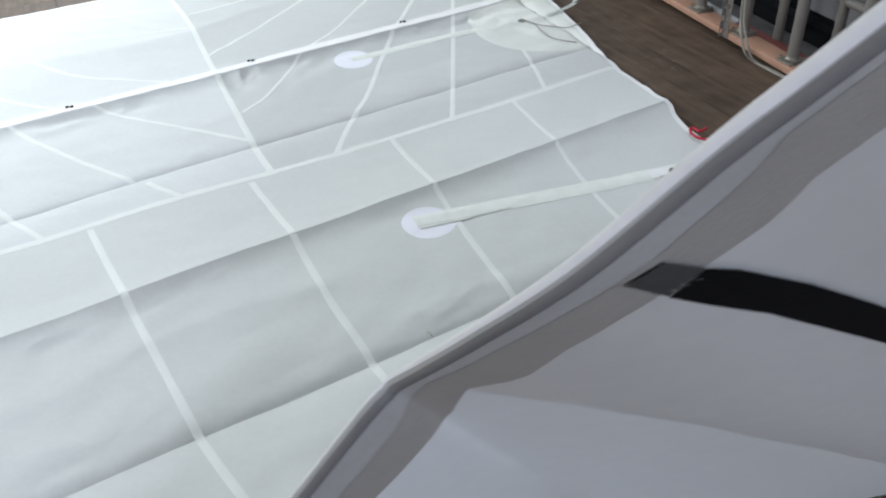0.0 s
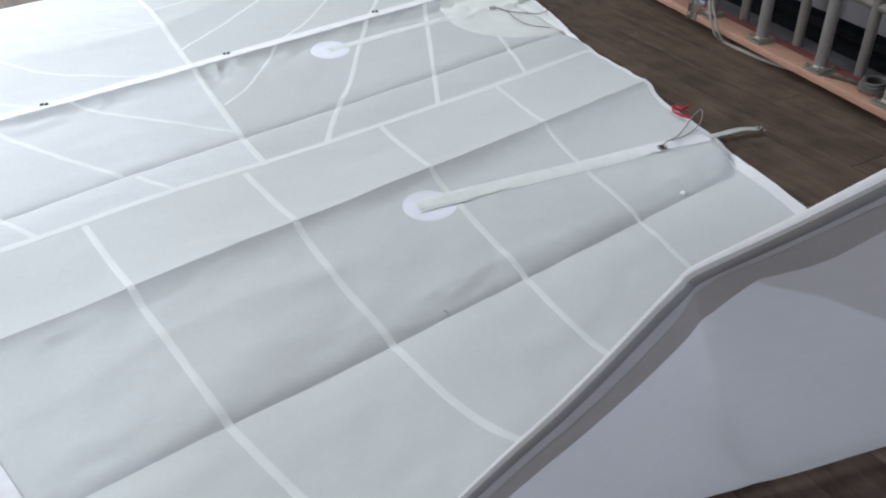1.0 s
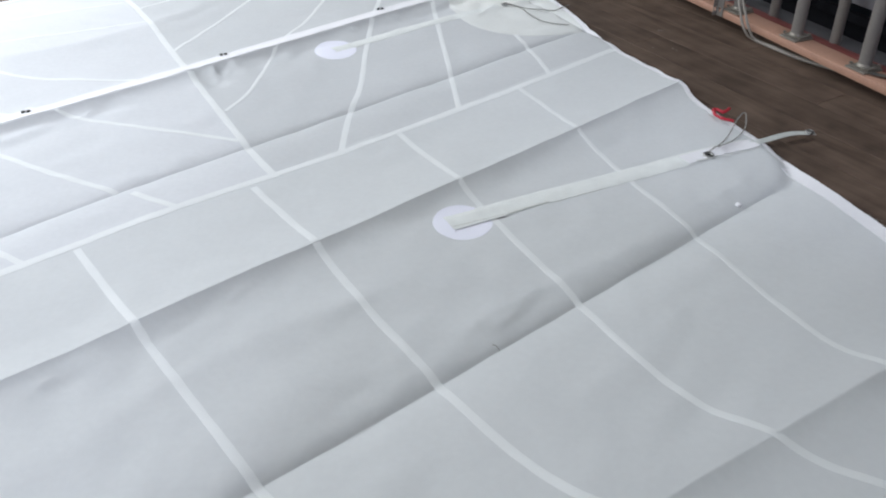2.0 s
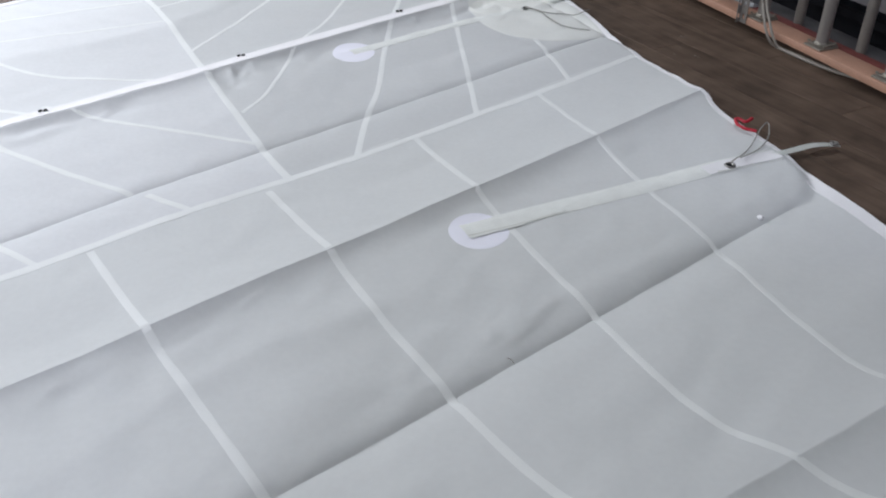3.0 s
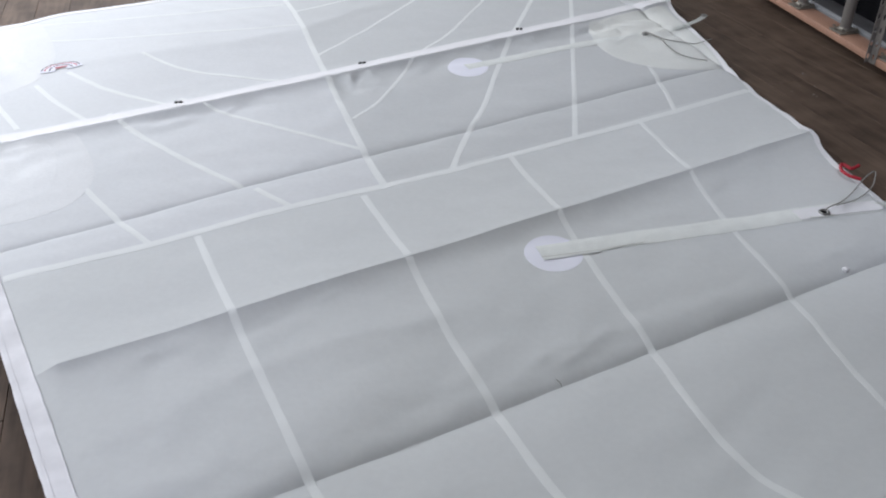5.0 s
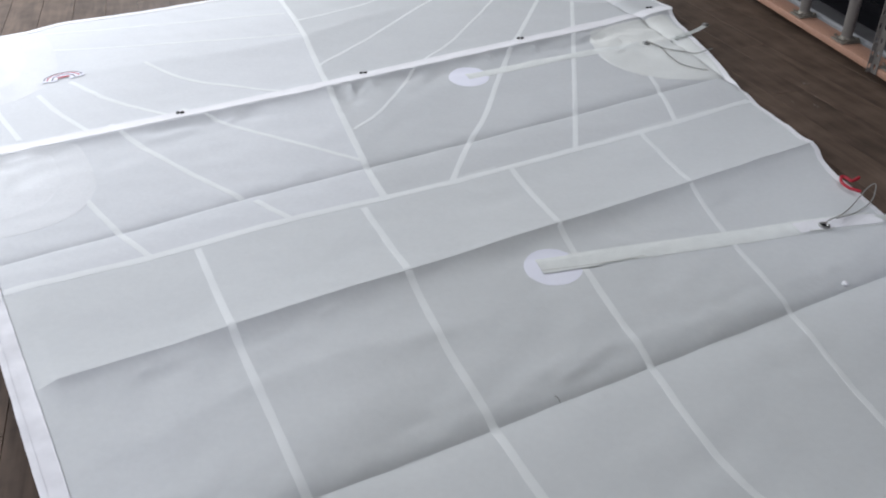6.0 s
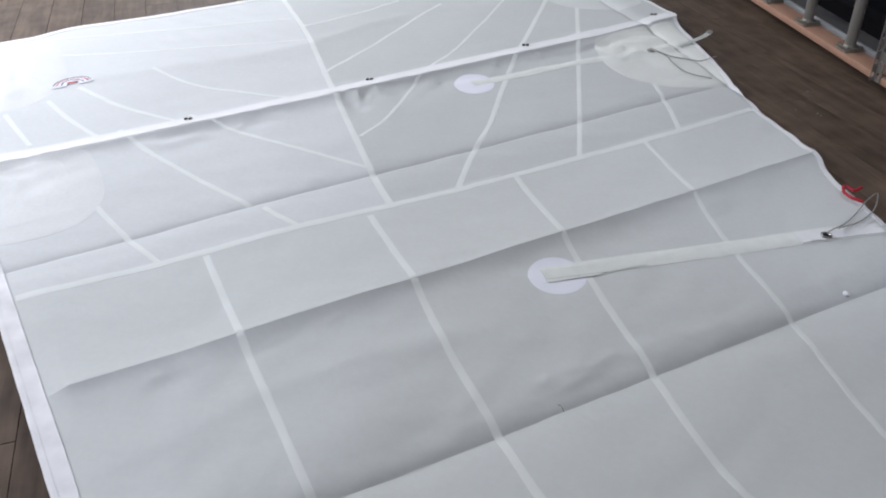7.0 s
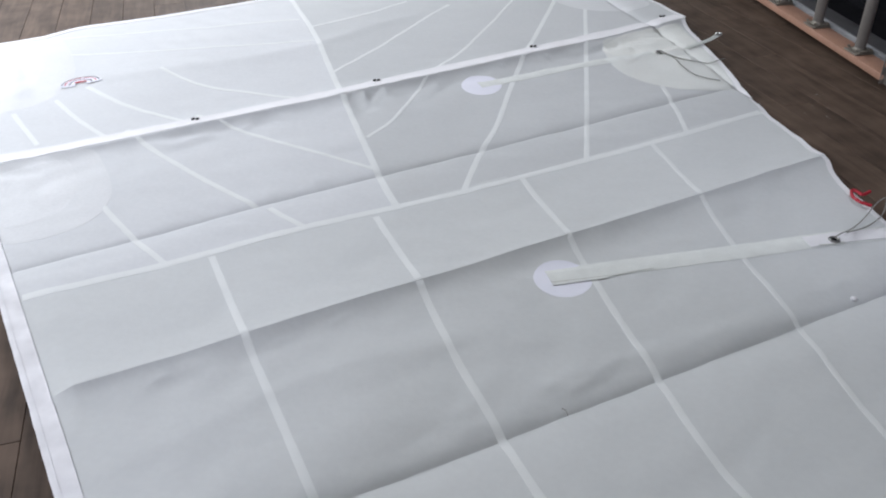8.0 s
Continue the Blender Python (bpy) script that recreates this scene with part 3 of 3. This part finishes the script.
        part("badge_line", strip(arch(r), w, 0.0040, 0.008, thick=0.0003, across=1), mat, badge)
    part("badge_mark", strip([(c + s * AU - 0.012 * AV)[:] for s in (-0.02, 0.0, 0.025)], 0.010, 0.0044, 0.01, thick=0.0003, across=1), REDMARK, badge)
    # a small button by the valley crease
    bm = bmesh.new()
    bmesh.ops.create_uvsphere(bm, u_segments=12, v_segments=8, radius=0.009, matrix=pose(0.659, 2.104, lie(0.659, 2.104) + 0.004) @ Matrix.Diagonal((1, 1, 0.6, 1)))
    part("button", bm, EDGE, sail, "small white button")
    return sail


the_sail()


def cords():
    bm = bmesh.new()
    up = lambda x, y, z: (x, y, max(lie(x, y), 0) + z)
    line = smooth_line([up(0.680, 2.366, 0.012), up(0.700, 2.380, 0.018), up(0.745, 2.422, 0.010), up(0.790, 2.472, 0.016), up(0.850, 2.552, 0.024), up(0.893, 2.598, 0.020),
                        up(0.882, 2.560, 0.018), up(0.850, 2.500, 0.014), up(0.790, 2.438, 0.010), up(0.720, 2.392, 0.014)], 0.01)
    tagged(part("reef_cord", tube(bm, line, 0.0019), CORD), "thin grey cord looped through a steel eyelet of the sail", "cord")
    bm = bmesh.new()
    line = smooth_line([up(0.360, 3.814, 0.014), up(0.428, 3.728, 0.008), up(0.492, 3.694, 0.008), up(0.549, 3.692, 0.008), up(0.601, 3.727, 0.008), up(0.625, 3.750, 0.004)], 0.01)
    tagged(part("reef_cord", tube(bm, line, 0.0020), CORD), "thin grey cord tail lying on the clew patch", "cord")
    bm = bmesh.new()
    line = smooth_line([up(0.362, 3.800, 0.012), up(0.414, 3.745, 0.006), up(0.429, 3.655, 0.008), up(0.463, 3.572, 0.008), up(0.511, 3.528, 0.008), up(0.566, 3.514, 0.006)], 0.01)
    tagged(part("reef_cord", tube(bm, line, 0.0019), CORD), "thin grey cord tail lying on the clew patch", "cord")
    bm = bmesh.new()
    line = smooth_line([(0.858, 2.633, 0.020), (0.843, 2.622, 0.018), (0.829, 2.615, 0.018), (0.820, 2.634, 0.018), (0.808, 2.640, 0.018), (0.799, 2.606, 0.017), (0.810, 2.576, 0.016), (0.824, 2.563, 0.016), (0.840, 2.556, 0.014)], 0.005)
    tagged(part("red_ribbon", tube(bm, line, 0.0050), RED), "bright red ribbon loop at the sail's edge", "ribbon")
    bm = bmesh.new()
    line = smooth_line([up(-0.095, 1.640, 0.003), up(-0.088, 1.632, 0.005), up(-0.084, 1.620, 0.003)], 0.004)
    tagged(part("thread", tube(bm, line, 0.0009, 5), CORD), "short dark thread lying on the sail", "thread")


cords()


# ---- the lifted part of the sail ----
EDGE_LINE = [Vector(p) for p in ((-0.78, 0.455, -0.01), (-0.4957, 0.4367, 0.4087), (-0.2197, 0.4093, 0.8165), (-0.1466, 0.3818, 0.9471), (-0.106, 0.3761, 1.0136), (-0.0909, 0.378, 1.0268),
             (-0.0636, 0.3431, 1.0777), (-0.0334, 0.3148, 1.1258), (0.0001, 0.3029, 1.173), (0.0297, 0.2936, 1.2097), (0.1470, 0.2570, 1.3560))]
HEM_LINE = [Vector(p) for p in ((-0.30, 0.80, 0.004), (0.0, 0.94, 0.004), (0.20, 1.0, 0.004), (0.316, 1.036, 0.004), (0.42, 1.052, 0.004), (0.50, 1.064, 0.004),
            (0.743, 1.117, 0.004), (0.95, 1.16, 0.0), (1.20, 1.20, 0.0), (1.45, 1.22, -0.005), (1.70, 1.20, -0.01))]
TOWARDS = Vector((0.38, -0.87, -0.31))


def along(points, s):
    seg = s * (len(points) - 1)
    i = min(int(seg), len(points) - 2)
    p, q, r, w = [2 * points[0] - points[1], *points, 2 * points[-1] - points[-2]][i:i + 4]
    t = seg - i
    return 0.5 * (2 * q + (r - p) * t + (2 * p - 5 * q + 4 * r - w) * t * t + (3 * q - p - 3 * r + w) * t ** 3)


def lifted(s, t, off=0.0):
    """The lifted cloth: s along its edge, t from the edge (0) to the floor (1)."""
    m = along(EDGE_LINE, s).lerp(along(HEM_LINE, s), t)
    sag = math.sin(math.pi * t)
    m.z -= 0.05 * sag
    m += 0.008 * noise.noise((s * 9, t * 4, 2.2)) * sag * TOWARDS
    return m + TOWARDS * off


def lifted_strip(near, far, off, ns=60, nt=4, s0=0.0, s1=1.0):
    """A band on the lifted cloth between two lines t = near(s) and t = far(s)."""
    bm = bmesh.new()
    grid = []
    for i in range(ns + 1):
        s = s0 + (s1 - s0) * i / ns
        grid.append([bm.verts.new(lifted(s, near(s) + (far(s) - near(s)) * j / nt, off)) for j in range(nt + 1)])
    for a, b in zip(grid, grid[1:]):
        for j in range(nt):
            bm.faces.new((a[j], b[j], b[j + 1], a[j + 1]))
    return bm


def lifted_panel():
    thing = tagged(base("lifted_sail"), "lifted white sail edge with rolled hem and black webbing strap", "sail")
    ns, nt = 140, 60
    bm = bmesh.new()
    core = lambda s: float(np.interp(s, (0.0, 0.31, 0.38, 0.44, 0.49, 0.53, 0.60, 0.68, 0.78, 0.90, 1.0), (0.0050, 0.0050, 0.0055, 0.0052, 0.0025, 0.0035, 0.0034, 0.0026, 0.0030, 0.0026, 0.0026)))
    grid = [[bm.verts.new(lifted(i / ns, core(i / ns) + (1 - core(i / ns)) * (j / nt) ** 1.5)) for j in range(nt + 1)] for i in range(ns + 1)]
    for i in range(ns):
        for j in range(nt):
            bm.faces.new((grid[i][j], grid[i + 1][j], grid[i + 1][j + 1], grid[i][j + 1]))
    part("cloth", bm, CLOTH, thing)
    bm = bmesh.new()
    edge = lambda t: float(np.interp(t, (0.0, 0.03, 0.07, 0.14, 0.25, 0.6, 1.0), (0.53, 0.545, 0.59, 0.645, 0.69, 0.76, 0.80)))
    grid = []
    for j in range(61):
        q = 0.02 + 0.97 * (j / 60) ** 1.4
        grid.append([bm.verts.new(lifted(edge(q) + (1 - edge(q)) * i / 90, q, 0.0008)) for i in range(91)])
    for a, b in zip(grid, grid[1:]):
        for i in range(90):
            bm.faces.new((a[i], a[i + 1], b[i + 1], b[i]))
    part("doubled_panel", bm, CLOTH_UPPER, thing, "doubled greyer cloth panel")
    # nested tubes paint the hem's light and shade: dark below, white on top
    bm = bmesh.new()
    part("hem_underside", tube(bm, [lifted(i / 160, core(i / 160), 0.0010) for i in range(161)], 0.0031, 18), HEM_SHADE, thing, "dark underside of the rolled white hem, shade in its colour")
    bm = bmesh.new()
    part("hem_halfshade", tube(bm, [lifted(i / 160, core(i / 160), 0.0002) + Vector((-0.0002, 0.0003, 0.0005)) for i in range(161)], 0.00315, 18), HEM_MIDSHADE, thing, "half-shaded middle of the rolled white hem")
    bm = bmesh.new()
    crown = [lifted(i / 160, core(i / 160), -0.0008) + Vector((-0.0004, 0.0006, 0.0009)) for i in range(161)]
    part("hem_lit_top", tube(bm, crown, 0.0030, 18, lambda s: float(np.interp(s, (0.0, 0.42, 0.55, 0.75, 1.0), (0.85, 0.85, 0.95, 1.12, 1.28)))), EDGE, thing, "lit top of the rolled white hem")
    line1 = lambda s: 0.94 * float(np.interp(s, (0, 0.32, 0.35, 0.395, 0.45, 0.52, 0.555, 0.62, 0.675, 0.74, 0.792, 0.845, 0.89, 1), (0.03, 0.029, 0.029, 0.027, 0.019, 0.0122, 0.0138, 0.0133, 0.0133, 0.0150, 0.0130, 0.0085, 0.0078, 0.0075)))
    line2 = lambda s: 0.94 * float(np.interp(s, (0, 0.32, 0.35, 0.392, 0.45, 0.50, 0.545, 0.56, 0.58, 0.60, 0.645, 0.695, 0.76, 0.79, 0.835, 0.885, 1), (0.058, 0.056, 0.056, 0.054, 0.049, 0.043, 0.029, 0.032, 0.036, 0.037, 0.031, 0.029, 0.030, 0.030, 0.0245, 0.022, 0.021)))
    part("hem_tape", lifted_strip(line1, line2, 0.0013, 150), HEMTAPE, thing, "taupe hem tape")
    part("hem_fold", lifted_strip(core, lambda s: line1(s) * 1.04, 0.0010, 150), HEMCLOTH, thing, "folded white hem, coloured grey for its shade")
    part("lower_hem", lifted_strip(lambda s: 0.935, lambda s: 0.95, 0.003, 80, 2), PATCH, thing, "stitched lower hem")
    # the webbing strap: its stitched end, then its free length
    top = ((0.740, 0.0159), (0.752, 0.027), (0.765, 0.0371), (0.785, 0.0601), (0.81, 0.0986), (0.84, 0.15), (0.88, 0.22))
    low = ((0.715, 0.0142), (0.7255, 0.028), (0.735, 0.040), (0.755, 0.0629), (0.777, 0.100), (0.808, 0.155), (0.85, 0.225))

    def strap(name, first, last, mat, off, label):
        bm = bmesh.new()
        rows = []
        n = 8 * (last - first)
        for i in range(n + 1):
            x = first + i / 8
            a = [float(np.interp(x, range(7), [p[k] for p in top])) for k in (0, 1)]
            b = [float(np.interp(x, range(7), [p[k] for p in low])) for k in (0, 1)]
            rows.append([bm.verts.new(lifted(a[0] + (b[0] - a[0]) * j / 3, a[1] + (b[1] - a[1]) * j / 3, off)) for j in range(4)])
        for a, b in zip(rows, rows[1:]):
            for j in range(3):
                bm.faces.new((a[j], b[j], b[j + 1], a[j + 1]))
        bmesh.ops.solidify(bm, geom=bm.faces, thickness=0.0006)
        return part(name, bm, mat, thing, label)

    strap("strap_end", 0, 1, STRAPEND, 0.0030, "grey end of the strap under the hem tape")
    for k in range(4):
        bm = bmesh.new()
        s0, q0 = 0.7225 + 0.0068 * k, 0.0235 + 0.0006 * k
        row = [lifted(s0 + 0.0025 * a, q0 + 0.0030 * a + b, 0.0040) for a in (0, 1) for b in (0.0, 0.0006)]
        v = [bm.verts.new(p) for p in row]
        bm.faces.new((v[0], v[1], v[3], v[2]))
        bmesh.ops.solidify(bm, geom=bm.faces, thickness=0.0002)
        part("stitch", bm, CREAM, thing, "pale bar of stitching")
    strap("webbing_strap", 1, 6, WEBBING, 0.0034, "black webbing strap")


lifted_panel()


# ---- kerb, guard rails and window along the side ----
ALONG, OUT = Vector((0.2534, -0.967, 0)), Vector((0.967, 0.2534, 0))
KERB_TOP = 0.040


def side(y, out, z):
    """A place beside the kerb: y of the kerb's front foot, metres behind its face, height."""
    p = Vector((1.0062 - 0.262 * (y - 4.1955), y, z)) + OUT * out
    return p



def side_box(bm, y0, y1, o0, o1, z0, z1, bevel=0.0):
    a, b = side(y0, (o0 + o1) / 2, (z0 + z1) / 2), side(y1, (o0 + o1) / 2, (z0 + z1) / 2)
    m = Matrix.Translation((a + b) / 2) @ Matrix.Rotation(math.atan2(0.2534, 0.967), 4, "Z")
    return box(bm, m, abs(o1 - o0), (a - b).length, abs(z1 - z0), bevel)


def kerb():
    bm = bmesh.new()
    side_box(bm, -3.40, 8.77, 0.0, 0.0925, 0.011, KERB_TOP, 0.004)
    board = tagged(part("timber_kerb", bm, SALMON, smooth=False), "salmon painted timber kerb board raised off the floor", "kerb", kind="structure")
    # batten coloured near black to paint the shadow gap under the board
    bm = bmesh.new()
    side_box(bm, -3.40, 8.77, 0.062, 0.09, FLOOR, 0.0105)
    part("support_batten", bm, JOINT, board, "recessed batten, coloured dark for the shadow gap", False)
    bm = bmesh.new()
    side_box(bm, -3.40, 3.572, 0.0945, 0.146, FLOOR, 0.036, 0.003)
    tagged(part("red_floor_strip", bm, REDPAINT, smooth=False), "red oxide painted strip behind the kerb", "trim", kind="structure")
    bm = bmesh.new()
    side_box(bm, 3.577, 8.77, 0.0945, 0.146, FLOOR, 0.038, 0.003)
    side_box(bm, 3.577, 8.77, 0.113, 0.121, 0.036, 0.050)
    tagged(part("window_track", bm, ALU, smooth=False), "pale aluminium sliding window track", "trim", kind="structure")
    bm = bmesh.new()
    side_box(bm, -3.40, 8.77, 0.148, 0.253, FLOOR - 0.02, 0.030, 0.003)
    tagged(part("window_sill", bm, GREYSILL, smooth=False), "grey concrete sill below the dark window", "sill", kind="structure")
    # black strip added to stand in for the dark gap before the window
    bm = bmesh.new()
    side_box(bm, -3.40, 8.77, 0.255, 0.448, FLOOR - 0.02, 0.018)
    tagged(part("gutter", bm, GAP_BLACK, smooth=False), "black strip filling the dark gap between the sill and the window", "gutter", kind="structure")


SPACING = 0.3195


def guard_rail(name, y_first, count, out, z0, r, plates, label, low_rail=0.0):
    thing = tagged(base(name, *side(y_first, out, z0)), label, "railing")
    inv = Matrix.Translation(-Vector(thing.location))

    def add(pname, bm, mat, parent=thing, plabel="", smooth=True):
        bm.transform(inv)
        return part(pname, bm, mat, parent, plabel, smooth)

    for k in range(count):
        y = y_first + SPACING * k
        bm = bmesh.new()
        rod(bm, side(y, out, z0), side(y, out, 1.05), r, 20)
        for f in bm.faces:
            f.smooth = len(f.verts) == 4
        post = add("post", bm, PIPE)
        if plates:
            bm = bmesh.new()
            m = Matrix.Translation(side(y, out, z0 + 0.004)) @ Matrix.Rotation(math.atan2(0.2534, 0.967), 4, "Z")
            box(bm, m, 0.086, 0.086, 0.007, 0.002)
            box(bm, m @ pose(0.006, -0.004, 0.008, 0, 0, 4), 0.068, 0.070, 0.006, 0.002)
            plate = add("base_plate", bm, PLATE, post, "worn steel base plate", False)
            bm = bmesh.new()
            rod(bm, side(y, out, z0 + 0.012), side(y, out, z0 + 0.022), r * 1.25, 20, r * 1.05)
            add("weld_collar", bm, PLATE, post)
            for a, b in ((-1, -1), (1, -1), (-1, 1), (1, 1)):
                bm = bmesh.new()
                c = m @ Vector((0.031 * a, 0.031 * b, 0.0115))
                rod(bm, c, c + Vector((0, 0, 0.006)), 0.006, 6)
                add("bolt", bm, PLATE, post, "", False)
    bm = bmesh.new()
    rod(bm, side(y_first - 0.2, out, 1.06), side(y_first + SPACING * (count - 1) + 0.2, out, 1.06), r * 1.1, 18)
    add("top_rail", bm, PIPE)
    if low_rail:
        bm = bmesh.new()
        rod(bm, side(y_first - 0.2, out, low_rail), side(y_first + SPACING * (count - 1) + 0.2, out, low_rail), r * 0.8, 18)
        add("low_rail", bm, PIPE)


def slotted_bar():
    """An upright slotted angle bar with punched holes."""
    thing = tagged(base("slotted_angle_bar", *side(3.514, -0.004, 0.013)), "grey slotted steel angle bar fixed against the kerb", "angle bar")
    turn = Matrix.Rotation(math.atan2(0.2534, 0.967), 4, "Z")

    def flange(across, w, pname):
        bm = bmesh.new()
        pitch, n, h = 0.052, 30, 0.012
        for k in range(n):
            z0 = k * pitch
            rect = [(0, 0), (w / 2, 0), (w, 0), (w, pitch / 2), (w, pitch), (w / 2, pitch), (0, pitch), (0, pitch / 2)]
            angs = [225, 270, 315, 0, 45, 90, 135, 180]
            out, inn = [], []
            for (a, b), g in zip(rect, angs):
                p, q = across * a, across * (w / 2 + min(0.0075, w * 0.3) * math.cos(math.radians(g)))
                out.append(bm.verts.new((p.x, p.y, z0 + b)))
                inn.append(bm.verts.new((q.x, q.y, z0 + pitch / 2 + h * math.sin(math.radians(g)))))
            for i in range(8):
                j = (i + 1) % 8
                bm.faces.new((out[i], out[j], inn[j], inn[i]))
        bmesh.ops.remove_doubles(bm, verts=bm.verts, dist=0.0005)
        bmesh.ops.recalc_face_normals(bm, faces=bm.faces)
        bmesh.ops.solidify(bm, geom=bm.faces, thickness=0.003)
        bm.transform(turn)
        part(pname, bm, PIPE, thing, smooth=False)

    flange(Vector((0, -1, 0)), 0.040, "flange")
    flange(Vector((-1, 0, 0)), 0.018, "flange")


def cables():
    for k, d in enumerate((0.0, 0.018)):
        pts = [side(3.387, -0.012 - d, 1.045), side(3.367, -0.016 - d, 0.52), side(3.377 + d, -0.018, 0.19), side(3.319 + d, -0.026 - d * 0.6, 0.070),
               side(3.285 + d, -0.018 - d * 0.5, 0.012), (1.252 - d * 0.5, 3.275 + d, FLOOR + 0.007), (1.285 - d * 0.6, 3.190, FLOOR + 0.007), (1.317 - d * 0.5, 3.100, FLOOR + 0.007),
               (1.354 - d * 0.4, 3.022, FLOOR + 0.007), (1.396, 2.947, FLOOR + 0.007), (1.425, 2.885, FLOOR + 0.007)]
        bm = bmesh.new()
        tagged(part("hanging_cable", tube(bm, smooth_line(pts, 0.02), 0.0052), WHITECORD), "off-white cable hanging down to the floor by the kerb", "cable", "cables")
    # a coil of dark rope and a flat end of webbing lying on the kerb
    c = side(2.585, 0.075, KERB_TOP)
    pts = [c + Vector((0.042 * math.cos(a * 1.3), (0.050 - 0.001 * a) * math.sin(a * 1.3), 0.010 + 0.0022 * a)) for a in range(18)]
    bm = bmesh.new()
    tagged(part("coiled_rope", tube(bm, smooth_line(pts, 0.01), 0.0065), ROPE), "dark grey rope coiled on the kerb by a railing post", "rope")
    line = smooth_line([side(2.775, 0.030, KERB_TOP + 0.004), side(2.73, 0.045, KERB_TOP + 0.008), side(2.68, 0.070, KERB_TOP + 0.009), side(2.62, 0.085, KERB_TOP + 0.012)], 0.008)
    bm = bmesh.new()
    rows = [(bm.verts.new(p - OUT * 0.016), bm.verts.new(p + OUT * 0.016)) for p in line]
    for a, b in zip(rows, rows[1:]):
        bm.faces.new((a[0], b[0], b[1], a[1]))
    bmesh.ops.solidify(bm, geom=bm.faces, thickness=0.004)
    tagged(part("webbing_end", bm, GREYWEB), "flat end of grey webbing lying on the salmon kerb", "webbing")


def window():
    thing = tagged(base("window_1", *side(3.903, 0.41, 0)), "dark window with aluminium frame behind the guard rail", "window", kind="structure")
    inv = Matrix.Translation(-Vector(thing.location))

    def add(pname, mat, *dims, parent=thing, label=""):
        bm = bmesh.new()
        side_box(bm, *dims)
        bm.transform(inv)
        return part(pname, bm, mat, parent, label, False)

    add("pane", DARKGLASS, -3.40, 8.77, 0.419, 0.425, 0.061, 1.9, label="dark glass with night outside")
    add("bottom_rail", GAP_BLACK, -3.40, 8.77, 0.414, 0.453, 0.018, 0.052)
    for y in (3.66, 5.072, 6.436):
        add("window_stile", ALU, y, y + 0.05, 0.395, 0.443, 0.067, 1.9)
    add("window_head", ALU, -3.40, 8.77, 0.395, 0.443, 1.9, 1.96)
    add("lower_panel", PALE, 1.175, 3.465, 0.312, 0.341, 0.130, 0.95, label="pale grey metal panel")
    for y in (1.468, 2.442, 3.416):
        add("panel_bracket", ALU, y, y + 0.03, 0.336, 0.419, 0.60, 0.63)


kerb()
guard_rail("guard_rail", 1.529, 15, 0.0487, KERB_TOP, 0.0225, True, "grey pipe guard rail bolted onto the salmon kerb")
guard_rail("rear_guard_rail", 1.446, 7, 0.156, 0.030, 0.0195, False, "grey pipe guard rail standing behind the kerb", 0.288)
slotted_bar()
cables()
window()


# ---- paint specks on the floor, then the planks ----
def specks():
    bm = bmesh.new()
    rng = random.Random(4)
    for cx, cy, n, r in ((1.00, 1.965, 14, 0.03), (1.06, 1.90, 4, 0.03), (0.93, 3.45, 5, 0.03), (0.88, 3.30, 6, 0.05)):
        for _ in range(n):
            x, y, a = cx + rng.gauss(0, r / 2), cy + rng.gauss(0, r), rng.uniform(0.0015, 0.005)
            bmesh.ops.create_circle(bm, cap_ends=True, segments=7, radius=a, matrix=pose(x, y, FLOOR + 0.0008, 0, 0, rng.uniform(0, 360)) @ Matrix.Diagonal((1, rng.uniform(0.5, 1.5), 1, 1)))
    tagged(part("paint_specks", bm, CHALK), "small pale paint specks on the floor", "specks", kind="stuff")


specks()

PLANK_W, PLANK_L = 0.152, 1.22
PA, PQ = Vector((0.378, -0.926)), Vector((0.926, 0.378))


def plank_mesh():
    bm = bmesh.new()
    w, l, h, b = PLANK_W / 2 - 0.0008, PLANK_L / 2 - 0.0008, 0.006, 0.0008
    low = [bm.verts.new((x, y, -h)) for x, y in ((-w, -l), (w, -l), (w, l), (-w, l))]
    mid = [bm.verts.new((x, y, -b)) for x, y in ((-w, -l), (w, -l), (w, l), (-w, l))]
    top = [bm.verts.new((x, y, 0)) for x, y in ((-w + b, -l + b), (w - b, -l + b), (w - b, l - b), (-w + b, l - b))]
    for one, two in ((low, mid), (mid, top)):
        for k in range(4):
            bm.faces.new((one[k], one[(k + 1) % 4], two[(k + 1) % 4], two[k]))
    bm.faces.new(top)
    me = bpy.data.meshes.new("plank")
    bm.to_mesh(me)
    bm.free()
    me.materials.append(VINYL)
    return me


def planks():
    me = plank_mesh()
    rng = random.Random(11)
    turn = Matrix.Rotation(math.atan2(0.378, 0.926), 4, "Z")
    rest, count = bmesh.new(), 0
    for i in range(-55, 50):
        shift = rng.uniform(0, PLANK_L)
        q = (i + 0.5) * PLANK_W
        for k in range(-14, 14):
            a = k * PLANK_L + shift
            c = PQ * q - PA * a
            if not (-7.9 < c.x < 3.9 and -4.4 < c.y < 10.4):
                continue
            if c.x > 1.04 - 0.262 * (c.y - 4.3) + 0.32:
                continue
            m = Matrix.Translation((c.x, c.y, FLOOR)) @ turn
            if -3.2 < c.x < 2.0 and 0.2 < c.y < 6.0 and count < 300:
                ob = new("plank", me)
                ob.parent = floor
                ob.matrix_world = m
                count += 1
            else:
                w, l = PLANK_W / 2 - 0.001, PLANK_L / 2 - 0.001
                rest.faces.new([rest.verts.new(m @ Vector((x, y, 0))) for x, y in ((-w, -l), (w, -l), (w, l), (-w, l))])
    ob = part("far_planks", rest, VINYL, floor, smooth=False)
    tagged(ob, kind="stuff")


planks()
